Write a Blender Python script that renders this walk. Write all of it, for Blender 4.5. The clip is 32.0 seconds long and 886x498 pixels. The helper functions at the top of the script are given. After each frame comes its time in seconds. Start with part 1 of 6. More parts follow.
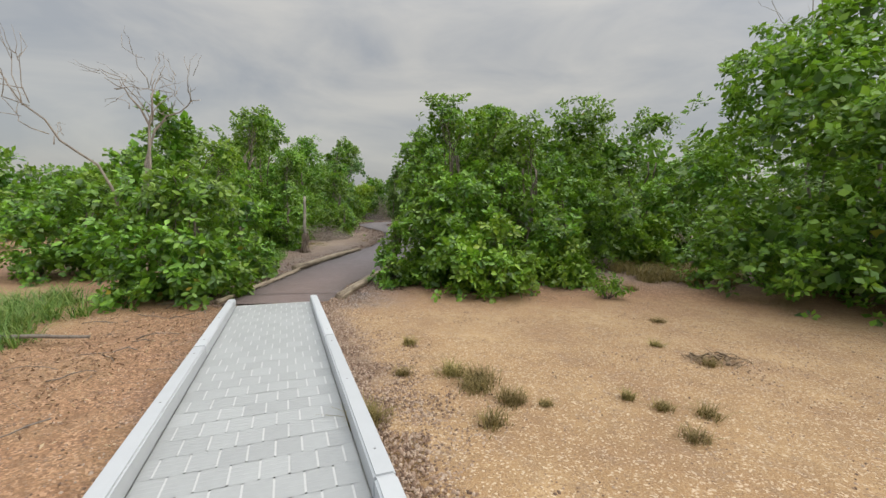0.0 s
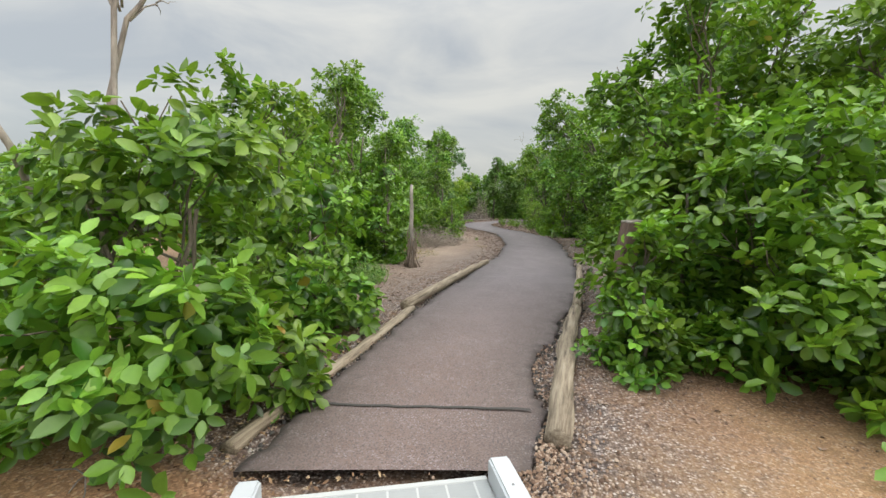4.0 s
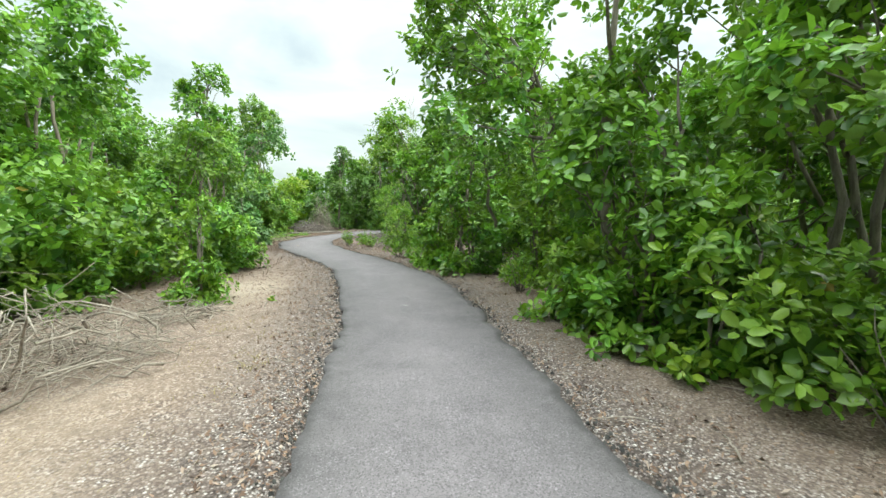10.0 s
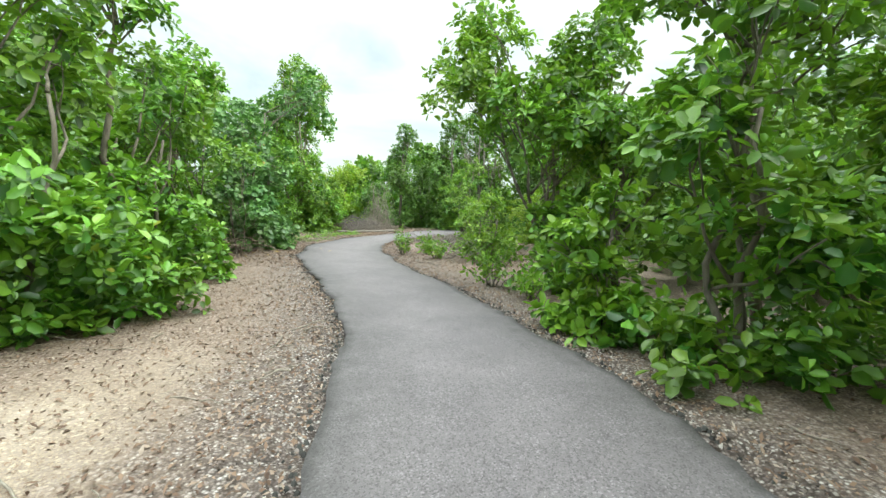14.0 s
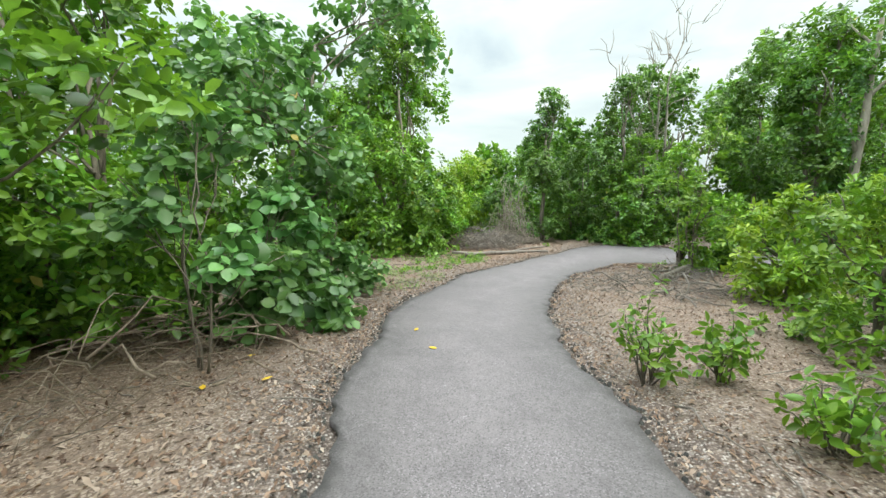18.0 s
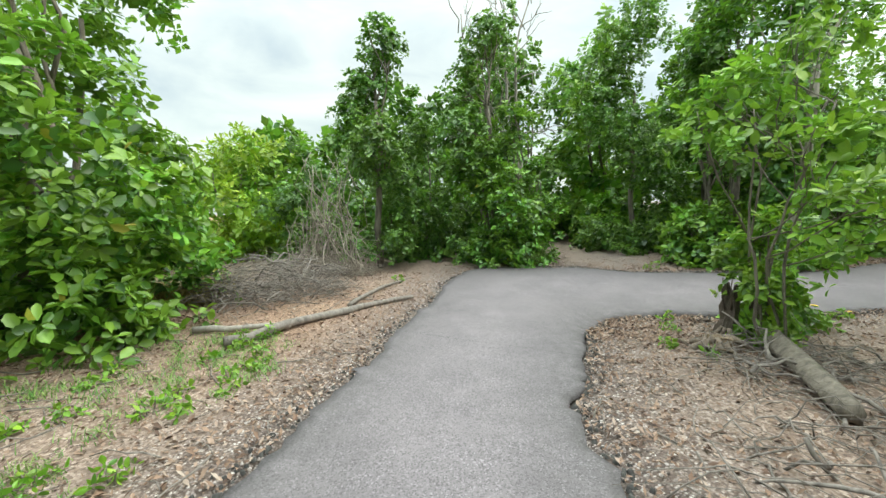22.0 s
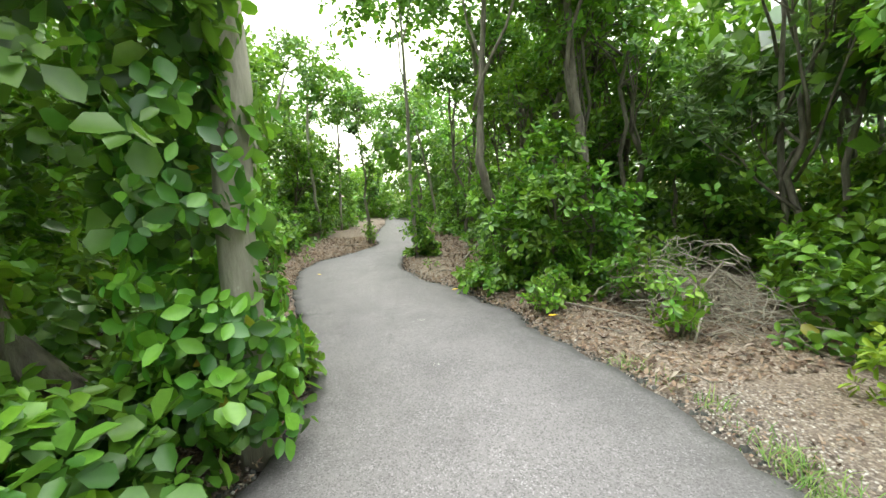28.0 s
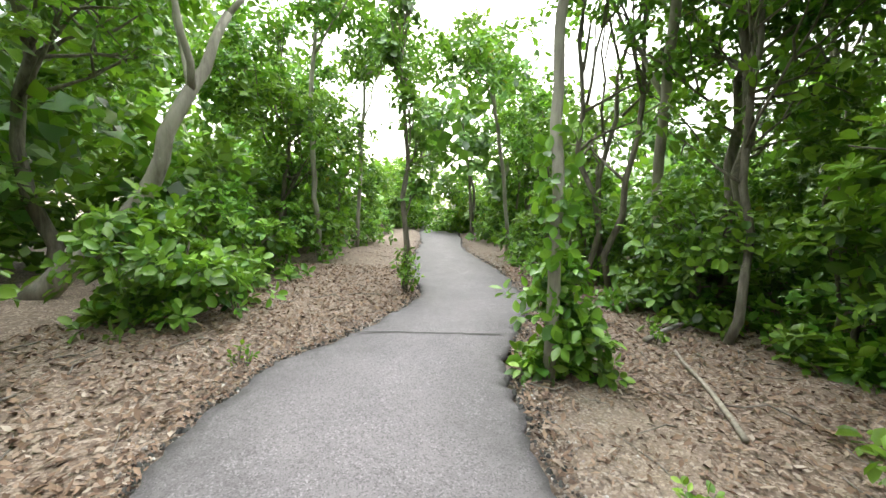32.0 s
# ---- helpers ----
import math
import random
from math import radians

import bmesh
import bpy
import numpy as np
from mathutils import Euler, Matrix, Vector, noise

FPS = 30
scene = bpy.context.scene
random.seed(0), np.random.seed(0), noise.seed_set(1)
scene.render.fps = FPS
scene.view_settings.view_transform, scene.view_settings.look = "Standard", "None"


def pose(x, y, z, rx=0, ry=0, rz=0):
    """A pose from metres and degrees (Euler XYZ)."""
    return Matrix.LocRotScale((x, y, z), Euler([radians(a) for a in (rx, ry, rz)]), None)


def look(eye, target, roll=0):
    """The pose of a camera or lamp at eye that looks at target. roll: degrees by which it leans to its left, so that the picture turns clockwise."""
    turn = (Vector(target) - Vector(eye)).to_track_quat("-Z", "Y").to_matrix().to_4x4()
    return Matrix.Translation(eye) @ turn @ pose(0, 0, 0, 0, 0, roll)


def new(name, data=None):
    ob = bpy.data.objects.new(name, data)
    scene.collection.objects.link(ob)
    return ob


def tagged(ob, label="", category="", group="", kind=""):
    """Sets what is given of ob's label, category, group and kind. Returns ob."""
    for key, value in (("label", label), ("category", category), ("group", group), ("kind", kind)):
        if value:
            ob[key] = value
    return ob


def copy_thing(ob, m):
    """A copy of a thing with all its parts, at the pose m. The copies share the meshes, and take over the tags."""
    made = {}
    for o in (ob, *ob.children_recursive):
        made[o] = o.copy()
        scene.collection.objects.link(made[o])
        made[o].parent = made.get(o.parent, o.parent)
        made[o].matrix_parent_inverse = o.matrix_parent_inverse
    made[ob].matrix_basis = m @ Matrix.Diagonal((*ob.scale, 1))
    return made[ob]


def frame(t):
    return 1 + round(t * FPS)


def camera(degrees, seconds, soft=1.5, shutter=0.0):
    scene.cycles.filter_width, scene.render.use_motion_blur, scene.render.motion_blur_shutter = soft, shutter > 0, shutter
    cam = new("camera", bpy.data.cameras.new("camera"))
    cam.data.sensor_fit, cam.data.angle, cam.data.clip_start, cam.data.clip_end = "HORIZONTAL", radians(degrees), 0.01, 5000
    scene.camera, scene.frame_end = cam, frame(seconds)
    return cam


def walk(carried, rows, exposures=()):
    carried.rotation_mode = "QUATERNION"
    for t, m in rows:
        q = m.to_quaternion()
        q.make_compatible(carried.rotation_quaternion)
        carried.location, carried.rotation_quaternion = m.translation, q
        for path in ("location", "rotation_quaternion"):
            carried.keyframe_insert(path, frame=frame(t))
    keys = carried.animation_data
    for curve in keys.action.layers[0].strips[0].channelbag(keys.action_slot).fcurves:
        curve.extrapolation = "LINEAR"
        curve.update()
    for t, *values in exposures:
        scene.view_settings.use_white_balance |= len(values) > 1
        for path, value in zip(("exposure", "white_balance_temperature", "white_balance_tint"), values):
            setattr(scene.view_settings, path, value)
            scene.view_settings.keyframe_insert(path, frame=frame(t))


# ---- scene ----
cam = camera(95.0, 32.0)
PATH = [
    (0, (1.155, -1.822, 1.814), (1.137, 0.166, 1.596), 1.5),
    (0.5, (0.898, -1.472, 1.806), (0.507, 0.476, 1.572), 1.1),
    (1, (0.674, -0.975, 1.794), (0.023, 0.9, 1.552), 0.9),
    (1.5, (0.4, -0.4, 1.765), (-0.384, 1.422, 1.513), 0.6),
    (2, (0.171, 0.256, 1.733), (-0.643, 2.065, 1.479), 0.4),
    (2.5, (-0.161, 0.946, 1.711), (-0.94, 2.771, 1.457), 0.4),
    (3, (-0.422, 1.643, 1.673), (-1.109, 3.505, 1.427), 0.2),
    (3.5, (-0.748, 2.359, 1.617), (-1.308, 4.264, 1.381), 0.3),
    (5.5, (-1.471, 5.46, 1.418), (-1.508, 7.448, 1.206), 0.8),
    (6, (-1.538, 6.376, 1.431), (-1.449, 8.363, 1.219), 0.8),
    (6.5, (-1.586, 7.288, 1.484), (-1.406, 9.268, 1.271), 0.7),
    (7, (-1.622, 8.171, 1.542), (-1.393, 10.147, 1.332), 0.6),
    (7.5, (-1.601, 9.001, 1.572), (-1.359, 10.976, 1.368), 0.6),
    (8, (-1.605, 9.834, 1.6), (-1.355, 11.807, 1.395), 0.3),
    (8.5, (-1.522, 10.681, 1.569), (-1.269, 12.655, 1.364), 0.1),
    (9, (-1.483, 11.465, 1.54), (-1.223, 13.437, 1.336), 0.1),
    (9.5, (-1.416, 12.259, 1.523), (-1.148, 14.231, 1.325), 0.3),
    (10, (-1.393, 13.034, 1.544), (-1.123, 15.005, 1.347), 0.3),
    (10.5, (-1.341, 13.858, 1.503), (-1.08, 15.832, 1.307), 0.6),
    (11, (-1.342, 14.686, 1.454), (-1.09, 16.661, 1.264), 0.8),
    (11.5, (-1.294, 15.511, 1.399), (-1.062, 17.489, 1.212), 0.9),
    (12, (-1.35, 16.226, 1.412), (-1.138, 18.206, 1.219), 0.7),
    (12.5, (-1.37, 17.021, 1.382), (-1.198, 19.004, 1.185), 0.7),
    (13, (-1.412, 17.812, 1.346), (-1.276, 19.798, 1.147), 0.8),
    (13.5, (-1.497, 18.633, 1.302), (-1.426, 20.622, 1.102), 1.1),
    (14, (-1.676, 19.493, 1.262), (-1.729, 21.482, 1.058), 1.2),
    (14.5, (-1.844, 20.314, 1.272), (-2.076, 22.29, 1.064), 1.1),
    (15, (-1.968, 21.146, 1.258), (-2.353, 23.098, 1.046), 0.7),
    (15.5, (-2.131, 21.876, 1.258), (-2.607, 23.807, 1.041), 0.7),
    (17.5, (-3.368, 25.598, 1.516), (-3.97, 27.493, 1.296), -0.8),
    (18, (-3.664, 26.401, 1.541), (-4.268, 28.294, 1.319), -0.5),
    (18.5, (-3.926, 27.159, 1.57), (-4.533, 29.052, 1.348), -0.6),
    (19, (-4.244, 28.02, 1.546), (-4.825, 29.921, 1.329), -0.7),
    (19.5, (-4.442, 28.853, 1.528), (-4.964, 30.772, 1.311), -0.8),
    (20, (-4.624, 29.628, 1.51), (-5.041, 31.572, 1.293), -1.3),
    (20.5, (-4.759, 30.447, 1.49), (-5.024, 32.418, 1.277), -1.2),
    (21, (-4.852, 31.286, 1.486), (-4.949, 33.273, 1.281), -1.4),
    (21.5, (-4.936, 32.204, 1.494), (-4.828, 34.191, 1.29), -1.4),
    (22, (-4.945, 33.066, 1.448), (-4.612, 35.027, 1.24), -1.7),
    (22.5, (-4.827, 33.885, 1.412), (-4.236, 35.784, 1.205), -1.7),
    (23, (-4.658, 34.669, 1.416), (-3.815, 36.471, 1.206), -2.2),
    (23.5, (-4.39, 35.331, 1.382), (-3.313, 37.008, 1.206), -2.9),
    (24, (-4.187, 35.98, 1.421), (-2.867, 37.47, 1.224), -3.1),
    (24.5, (-3.898, 36.55, 1.415), (-2.361, 37.814, 1.21), -3.9),
    (25, (-3.695, 37.1, 1.412), (-1.967, 38.083, 1.193), -3.1),
    (25.5, (-3.203, 37.618, 1.423), (-1.332, 38.281, 1.184), -2.5),
    (26, (-2.594, 38.037, 1.455), (-0.644, 38.404, 1.199), -1.9),
    (26.5, (-1.849, 38.343, 1.487), (0.129, 38.462, 1.216), -1.6),
    (28.5, (1.485, 38.896, 1.475), (3.425, 38.51, 1.177), -2.8),
    (29, (2.231, 38.883, 1.417), (4.167, 38.475, 1.122), -2.4),
    (29.5, (3.008, 38.899, 1.42), (4.941, 38.477, 1.131), -1.6),
    (30, (3.758, 38.934, 1.407), (5.693, 38.513, 1.13), -0.8),
    (30.5, (4.485, 39.015, 1.421), (6.431, 38.64, 1.153), 0.3),
    (31, (5.24, 39.032, 1.417), (7.199, 38.73, 1.154), 0.7),
    (31.5, (5.958, 39.111, 1.395), (7.924, 38.857, 1.135), 1.3),
    (32, (6.651, 39.135, 1.36), (8.62, 38.898, 1.102), 1.7),
]
# exposure and white balance drift of the hand-held camera
walk(cam, [(t, look(eye, target, roll)) for t, eye, target, roll in PATH],
     exposures=[(0, -0.28, 7150, 9), (1, -0.34, 7150, 9), (3.5, -0.1, 7150, 9), (5.5, 0.78, 6750, -4), (9, 0.7, 6750, -5), (11, 0.95, 6750, -6), (15, 0.9, 6750, -6), (18, 0.78, 6750, -4), (21, 0.75, 6750, -4), (23, 0.7, 6800, -6), (25, 1.12, 7100, -7), (26, 1.1, 7100, -6), (29, 1.6, 7000, -4), (30.5, 1.75, 6950, 0), (32, 1.6, 6750, 3)])

# ---- world, sun ----
SUN_EL, SUN_ROT = radians(32), radians(98)
sun_dir = Vector((math.sin(SUN_ROT) * math.cos(SUN_EL), math.cos(SUN_ROT) * math.cos(SUN_EL), math.sin(SUN_EL)))
world = bpy.data.worlds.new("overcast_sky")
scene.world = world
world.use_nodes = True
wt = world.node_tree
wt.nodes.clear()


def wnode(kind, **props):
    n = wt.nodes.new(kind)
    for k, v in props.items():
        if k == "inputs":
            for i, val in v.items():
                n.inputs[i].default_value = val
    return n


w_out = wt.nodes.new("ShaderNodeOutputWorld")
w_sky = wt.nodes.new("ShaderNodeTexSky")
w_sky.sky_type = "NISHITA"
w_sky.sun_disc = False
w_sky.sun_elevation, w_sky.sun_rotation = SUN_EL, SUN_ROT
w_sky.dust_density = 3.0
w_bg = wt.nodes.new("ShaderNodeBackground")
w_bg.inputs[1].default_value = 0.03
wt.links.new(w_sky.outputs[0], w_bg.inputs[0])
w_tc = wt.nodes.new("ShaderNodeTexCoord")
w_map = wt.nodes.new("ShaderNodeMapping")
w_map.inputs[3].default_value = (1.0, 1.0, 3.0)
wt.links.new(w_tc.outputs["Generated"], w_map.inputs[0])
w_noise = wnode("ShaderNodeTexNoise", inputs={"Scale": 2.3, "Detail": 6.0, "Roughness": 0.55, "Distortion": 0.5})
wt.links.new(w_map.outputs[0], w_noise.inputs["Vector"])
w_ramp = wt.nodes.new("ShaderNodeValToRGB")
w_ramp.color_ramp.elements[0].position, w_ramp.color_ramp.elements[0].color = 0.37, (0.61, 0.66, 0.75, 1)
w_ramp.color_ramp.elements[1].position, w_ramp.color_ramp.elements[1].color = 0.66, (0.95, 0.96, 0.97, 1)
wt.links.new(w_noise.outputs[0], w_ramp.inputs[0])
# thin cloud glows around the hidden sun
w_dot = wt.nodes.new("ShaderNodeVectorMath")
w_dot.operation = "DOT_PRODUCT"
w_dot.inputs[1].default_value = sun_dir
wt.links.new(w_tc.outputs["Generated"], w_dot.inputs[0])
w_rng = wt.nodes.new("ShaderNodeMapRange")
w_rng.inputs[1].default_value, w_rng.inputs[2].default_value = 0.1, 1.0
w_rng.inputs[3].default_value, w_rng.inputs[4].default_value = 0.0, 1.0
wt.links.new(w_dot.outputs["Value"], w_rng.inputs[0])
w_pow = wt.nodes.new("ShaderNodeMath")
w_pow.operation = "POWER"
w_pow.inputs[1].default_value = 5.0
wt.links.new(w_rng.outputs[0], w_pow.inputs[0])
w_mad = wt.nodes.new("ShaderNodeMath")
w_mad.operation = "MULTIPLY_ADD"
w_mad.inputs[1].default_value, w_mad.inputs[2].default_value = 1.5, 0.05
wt.links.new(w_pow.outputs[0], w_mad.inputs[0])
# an overcast sky is brightest overhead
w_sep = wt.nodes.new("ShaderNodeSeparateXYZ")
wt.links.new(w_tc.outputs["Generated"], w_sep.inputs[0])
w_up = wt.nodes.new("ShaderNodeMath")
w_up.operation = "MAXIMUM"
w_up.inputs[1].default_value = 0.0
wt.links.new(w_sep.outputs[2], w_up.inputs[0])
w_lid = wt.nodes.new("ShaderNodeMath")
w_lid.operation = "MULTIPLY_ADD"
w_lid.inputs[1].default_value, w_lid.inputs[2].default_value = 4.3, 0.55
w_sq = wt.nodes.new("ShaderNodeMath")
w_sq.operation = "POWER"
w_sq.inputs[1].default_value = 4.0
wt.links.new(w_up.outputs[0], w_sq.inputs[0])
wt.links.new(w_sq.outputs[0], w_lid.inputs[0])
w_sum = wt.nodes.new("ShaderNodeMath")
w_sum.operation = "ADD"
wt.links.new(w_lid.outputs[0], w_sum.inputs[0])
wt.links.new(w_mad.outputs[0], w_sum.inputs[1])
w_cloud = wt.nodes.new("ShaderNodeBackground")
wt.links.new(w_ramp.outputs[0], w_cloud.inputs[0])
wt.links.new(w_sum.outputs[0], w_cloud.inputs[1])
w_add = wt.nodes.new("ShaderNodeAddShader")
wt.links.new(w_bg.outputs[0], w_add.inputs[0])
wt.links.new(w_cloud.outputs[0], w_add.inputs[1])
wt.links.new(w_add.outputs[0], w_out.inputs[0])

sun = new("sun", bpy.data.lights.new("sun", "SUN"))
sun.data.energy, sun.data.angle, sun.data.color = 1.35, radians(60), (1.0, 0.95, 0.86)
sun.matrix_world = look(sun_dir * 50, (0, 0, 0))

# ---- materials ----


def material(name):
    m = bpy.data.materials.new(name)
    m.use_nodes = True
    nt = m.node_tree
    nt.nodes.clear()
    out = nt.nodes.new("ShaderNodeOutputMaterial")
    bsdf = nt.nodes.new("ShaderNodeBsdfPrincipled")
    nt.links.new(bsdf.outputs[0], out.inputs[0])
    return m, nt, bsdf, out


def noise_tex(nt, scale, detail=4.0, rough=0.55, coord=None, stretch=None):
    tc = nt.nodes.new("ShaderNodeTexCoord")
    vec = tc.outputs["Object"] if coord is None else coord
    if stretch:
        mp = nt.nodes.new("ShaderNodeMapping")
        mp.inputs[3].default_value = stretch
        nt.links.new(vec, mp.inputs[0])
        vec = mp.outputs[0]
    n = nt.nodes.new("ShaderNodeTexNoise")
    n.inputs["Scale"].default_value, n.inputs["Detail"].default_value, n.inputs["Roughness"].default_value = scale, detail, rough
    nt.links.new(vec, n.inputs["Vector"])
    return n.outputs[0]


def voro(nt, scale, feature="F1", out="Distance"):
    tc = nt.nodes.new("ShaderNodeTexCoord")
    v = nt.nodes.new("ShaderNodeTexVoronoi")
    v.feature = feature
    v.inputs["Scale"].default_value = scale
    nt.links.new(tc.outputs["Object"], v.inputs["Vector"])
    return v.outputs[out]


def ramp(nt, fac, stops):
    r = nt.nodes.new("ShaderNodeValToRGB")
    els = r.color_ramp.elements
    while len(els) < len(stops):
        els.new(0.5)
    for e, (p, c) in zip(els, stops):
        e.position, e.color = p, (*c, 1)
    nt.links.new(fac, r.inputs[0])
    return r.outputs[0]


def mix(nt, fac, a, b, mode="MIX"):
    m = nt.nodes.new("ShaderNodeMix")
    m.data_type, m.blend_type = "RGBA", mode
    for sock, val in ((m.inputs[0], fac), (m.inputs[6], a), (m.inputs[7], b)):
        if isinstance(val, (int, float)):
            sock.default_value = val
        elif isinstance(val, tuple):
            sock.default_value = (*val, 1)
        else:
            nt.links.new(val, sock)
    return m.outputs[2]


def math_node(nt, op, a, b=0.0, c=0.0, clamp=False):
    m = nt.nodes.new("ShaderNodeMath")
    m.operation, m.use_clamp = op, clamp
    for sock, val in zip(m.inputs, (a, b, c)):
        if isinstance(val, (int, float)):
            sock.default_value = val
        else:
            nt.links.new(val, sock)
    return m.outputs[0]


def bump(nt, bsdf, height, strength, distance):
    b = nt.nodes.new("ShaderNodeBump")
    b.inputs["Strength"].default_value, b.inputs["Distance"].default_value = strength, distance
    nt.links.new(height, b.inputs["Height"])
    nt.links.new(b.outputs[0], bsdf.inputs["Normal"])


def attribute(nt, name):
    a = nt.nodes.new("ShaderNodeAttribute")
    a.attribute_name = name
    return a.outputs["Fac"]


def object_random(nt):
    return nt.nodes.new("ShaderNodeObjectInfo").outputs["Random"]


def island(nt):
    return nt.nodes.new("ShaderNodeNewGeometry").outputs["Random Per Island"]


def leaf_material(name, dark, mid, light, glow, rough=0.40, thin=0.30, dead=None):
    m, nt, bsdf, out = material(name)
    stops = [(0.0, dark), (0.45, mid), (0.88, light)]
    if dead:
        stops += [(0.993, light), (0.996, dead)]
    col = ramp(nt, island(nt), stops)
    # pale tint: young tip leaves, and sunlight painted onto the tops of sprays
    col = mix(nt, math_node(nt, "MULTIPLY", attribute(nt, "young_lit"), 0.75), col, (1.55 * light[0], 1.38 * light[1], 1.20 * light[2]))
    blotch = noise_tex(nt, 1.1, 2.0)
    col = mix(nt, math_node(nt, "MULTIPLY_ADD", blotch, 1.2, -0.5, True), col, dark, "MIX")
    fleck = noise_tex(nt, 38.0, 3.0, 0.6)
    col = mix(nt, math_node(nt, "MULTIPLY_ADD", fleck, 1.6, -0.65, True), col, mix(nt, 1.0, col, (0.62, 0.70, 0.60), "MULTIPLY"))
    hue = nt.nodes.new("ShaderNodeHueSaturation")
    nt.links.new(col, hue.inputs["Color"])
    nt.links.new(math_node(nt, "MULTIPLY_ADD", object_random(nt), 0.03, 0.485), hue.inputs["Hue"])
    nt.links.new(math_node(nt, "MULTIPLY_ADD", object_random(nt), 0.35, 0.85), hue.inputs["Value"])
    nt.links.new(hue.outputs[0], bsdf.inputs["Base Color"])
    bsdf.inputs["Roughness"].default_value = rough
    bsdf.inputs["Specular IOR Level"].default_value = 0.68
    tr = nt.nodes.new("ShaderNodeBsdfTranslucent")
    nt.links.new(mix(nt, 0.65, hue.outputs[0], glow), tr.inputs[0])
    ms = nt.nodes.new("ShaderNodeMixShader")
    ms.inputs[0].default_value = thin
    nt.links.new(bsdf.outputs[0], ms.inputs[1])
    nt.links.new(tr.outputs[0], ms.inputs[2])
    nt.links.new(ms.outputs[0], out.inputs[0])
    return m


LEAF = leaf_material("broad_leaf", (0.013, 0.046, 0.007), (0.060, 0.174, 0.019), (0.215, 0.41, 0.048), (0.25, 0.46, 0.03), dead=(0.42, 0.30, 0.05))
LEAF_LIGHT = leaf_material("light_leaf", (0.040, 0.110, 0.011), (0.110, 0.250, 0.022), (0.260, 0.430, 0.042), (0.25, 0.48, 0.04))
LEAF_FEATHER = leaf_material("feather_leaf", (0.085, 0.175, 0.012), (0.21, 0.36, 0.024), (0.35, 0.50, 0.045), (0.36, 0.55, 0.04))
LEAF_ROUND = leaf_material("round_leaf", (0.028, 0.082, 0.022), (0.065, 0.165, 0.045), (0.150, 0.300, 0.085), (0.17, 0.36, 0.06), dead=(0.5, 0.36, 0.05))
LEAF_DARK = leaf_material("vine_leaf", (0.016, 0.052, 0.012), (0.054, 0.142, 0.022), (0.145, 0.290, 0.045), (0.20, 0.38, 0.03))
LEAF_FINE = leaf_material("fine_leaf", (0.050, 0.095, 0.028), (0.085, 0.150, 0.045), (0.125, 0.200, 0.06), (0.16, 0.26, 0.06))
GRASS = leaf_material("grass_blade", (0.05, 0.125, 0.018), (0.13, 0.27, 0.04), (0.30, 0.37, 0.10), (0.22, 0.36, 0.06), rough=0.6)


def bark_material(name, dark, light, scale=9.0, strength=0.7):
    m, nt, bsdf, out = material(name)
    grain = noise_tex(nt, scale, 6.0, 0.65, stretch=(1.0, 1.0, 0.22))
    patch = noise_tex(nt, 2.2, 3.0)
    col = ramp(nt, grain, [(0.3, dark), (0.62, light)])
    col = mix(nt, math_node(nt, "MULTIPLY", patch, 0.6), col, tuple(0.55 * v for v in light))
    lichen = noise_tex(nt, 7.0, 5.0, 0.7)
    col = mix(nt, math_node(nt, "MULTIPLY_ADD", lichen, 6.0, -3.95, True), col, tuple(1.5 * v + 0.03 for v in light))
    nt.links.new(col, bsdf.inputs["Base Color"])
    bsdf.inputs["Roughness"].default_value = 0.85
    bump(nt, bsdf, grain, strength, 0.03)
    return m


BARK = bark_material("grey_brown_bark", (0.04, 0.032, 0.026), (0.25, 0.215, 0.175), 13.0, 1.0)
BARK_PALE = bark_material("pale_mottled_bark", (0.12, 0.10, 0.08), (0.42, 0.38, 0.32), 7.0)
DEAD_WOOD = bark_material("weathered_dead_wood", (0.13, 0.11, 0.10), (0.40, 0.36, 0.32), 14.0)
TWIG = bark_material("dry_twig", (0.15, 0.12, 0.10), (0.44, 0.38, 0.32), 20.0, 0.4)
GREY_TWIG = bark_material("old_grey_twig", (0.07, 0.06, 0.053), (0.27, 0.235, 0.21), 20.0, 0.4)
ROTTEN_WOOD = bark_material("dark_rotten_wood", (0.025, 0.019, 0.016), (0.15, 0.115, 0.09), 14.0, 1.0)
STUMP_WOOD = bark_material("dark_fibrous_stump_wood", (0.07, 0.05, 0.038), (0.30, 0.235, 0.185), 17.0, 0.9)
BROWN_WOOD = bark_material("brown_root_wood", (0.10, 0.07, 0.045), (0.34, 0.25, 0.17), 16.0)


def log_material():
    m, nt, bsdf, out = material("treated_pine_log")
    fine = noise_tex(nt, 22.0, 6.0, 0.7, stretch=(1.0, 0.06, 1.0))
    broad = noise_tex(nt, 3.0, 3.0)
    col = ramp(nt, fine, [(0.34, (0.035, 0.028, 0.024)), (0.44, (0.21, 0.165, 0.12)), (0.56, (0.36, 0.30, 0.225)), (0.72, (0.52, 0.46, 0.37))])
    col = mix(nt, math_node(nt, "MULTIPLY", broad, 0.5), col, (0.20, 0.165, 0.125))
    nt.links.new(col, bsdf.inputs["Base Color"])
    bsdf.inputs["Roughness"].default_value = 0.85
    bump(nt, bsdf, fine, 1.0, 0.02)
    return m


LOG = log_material()


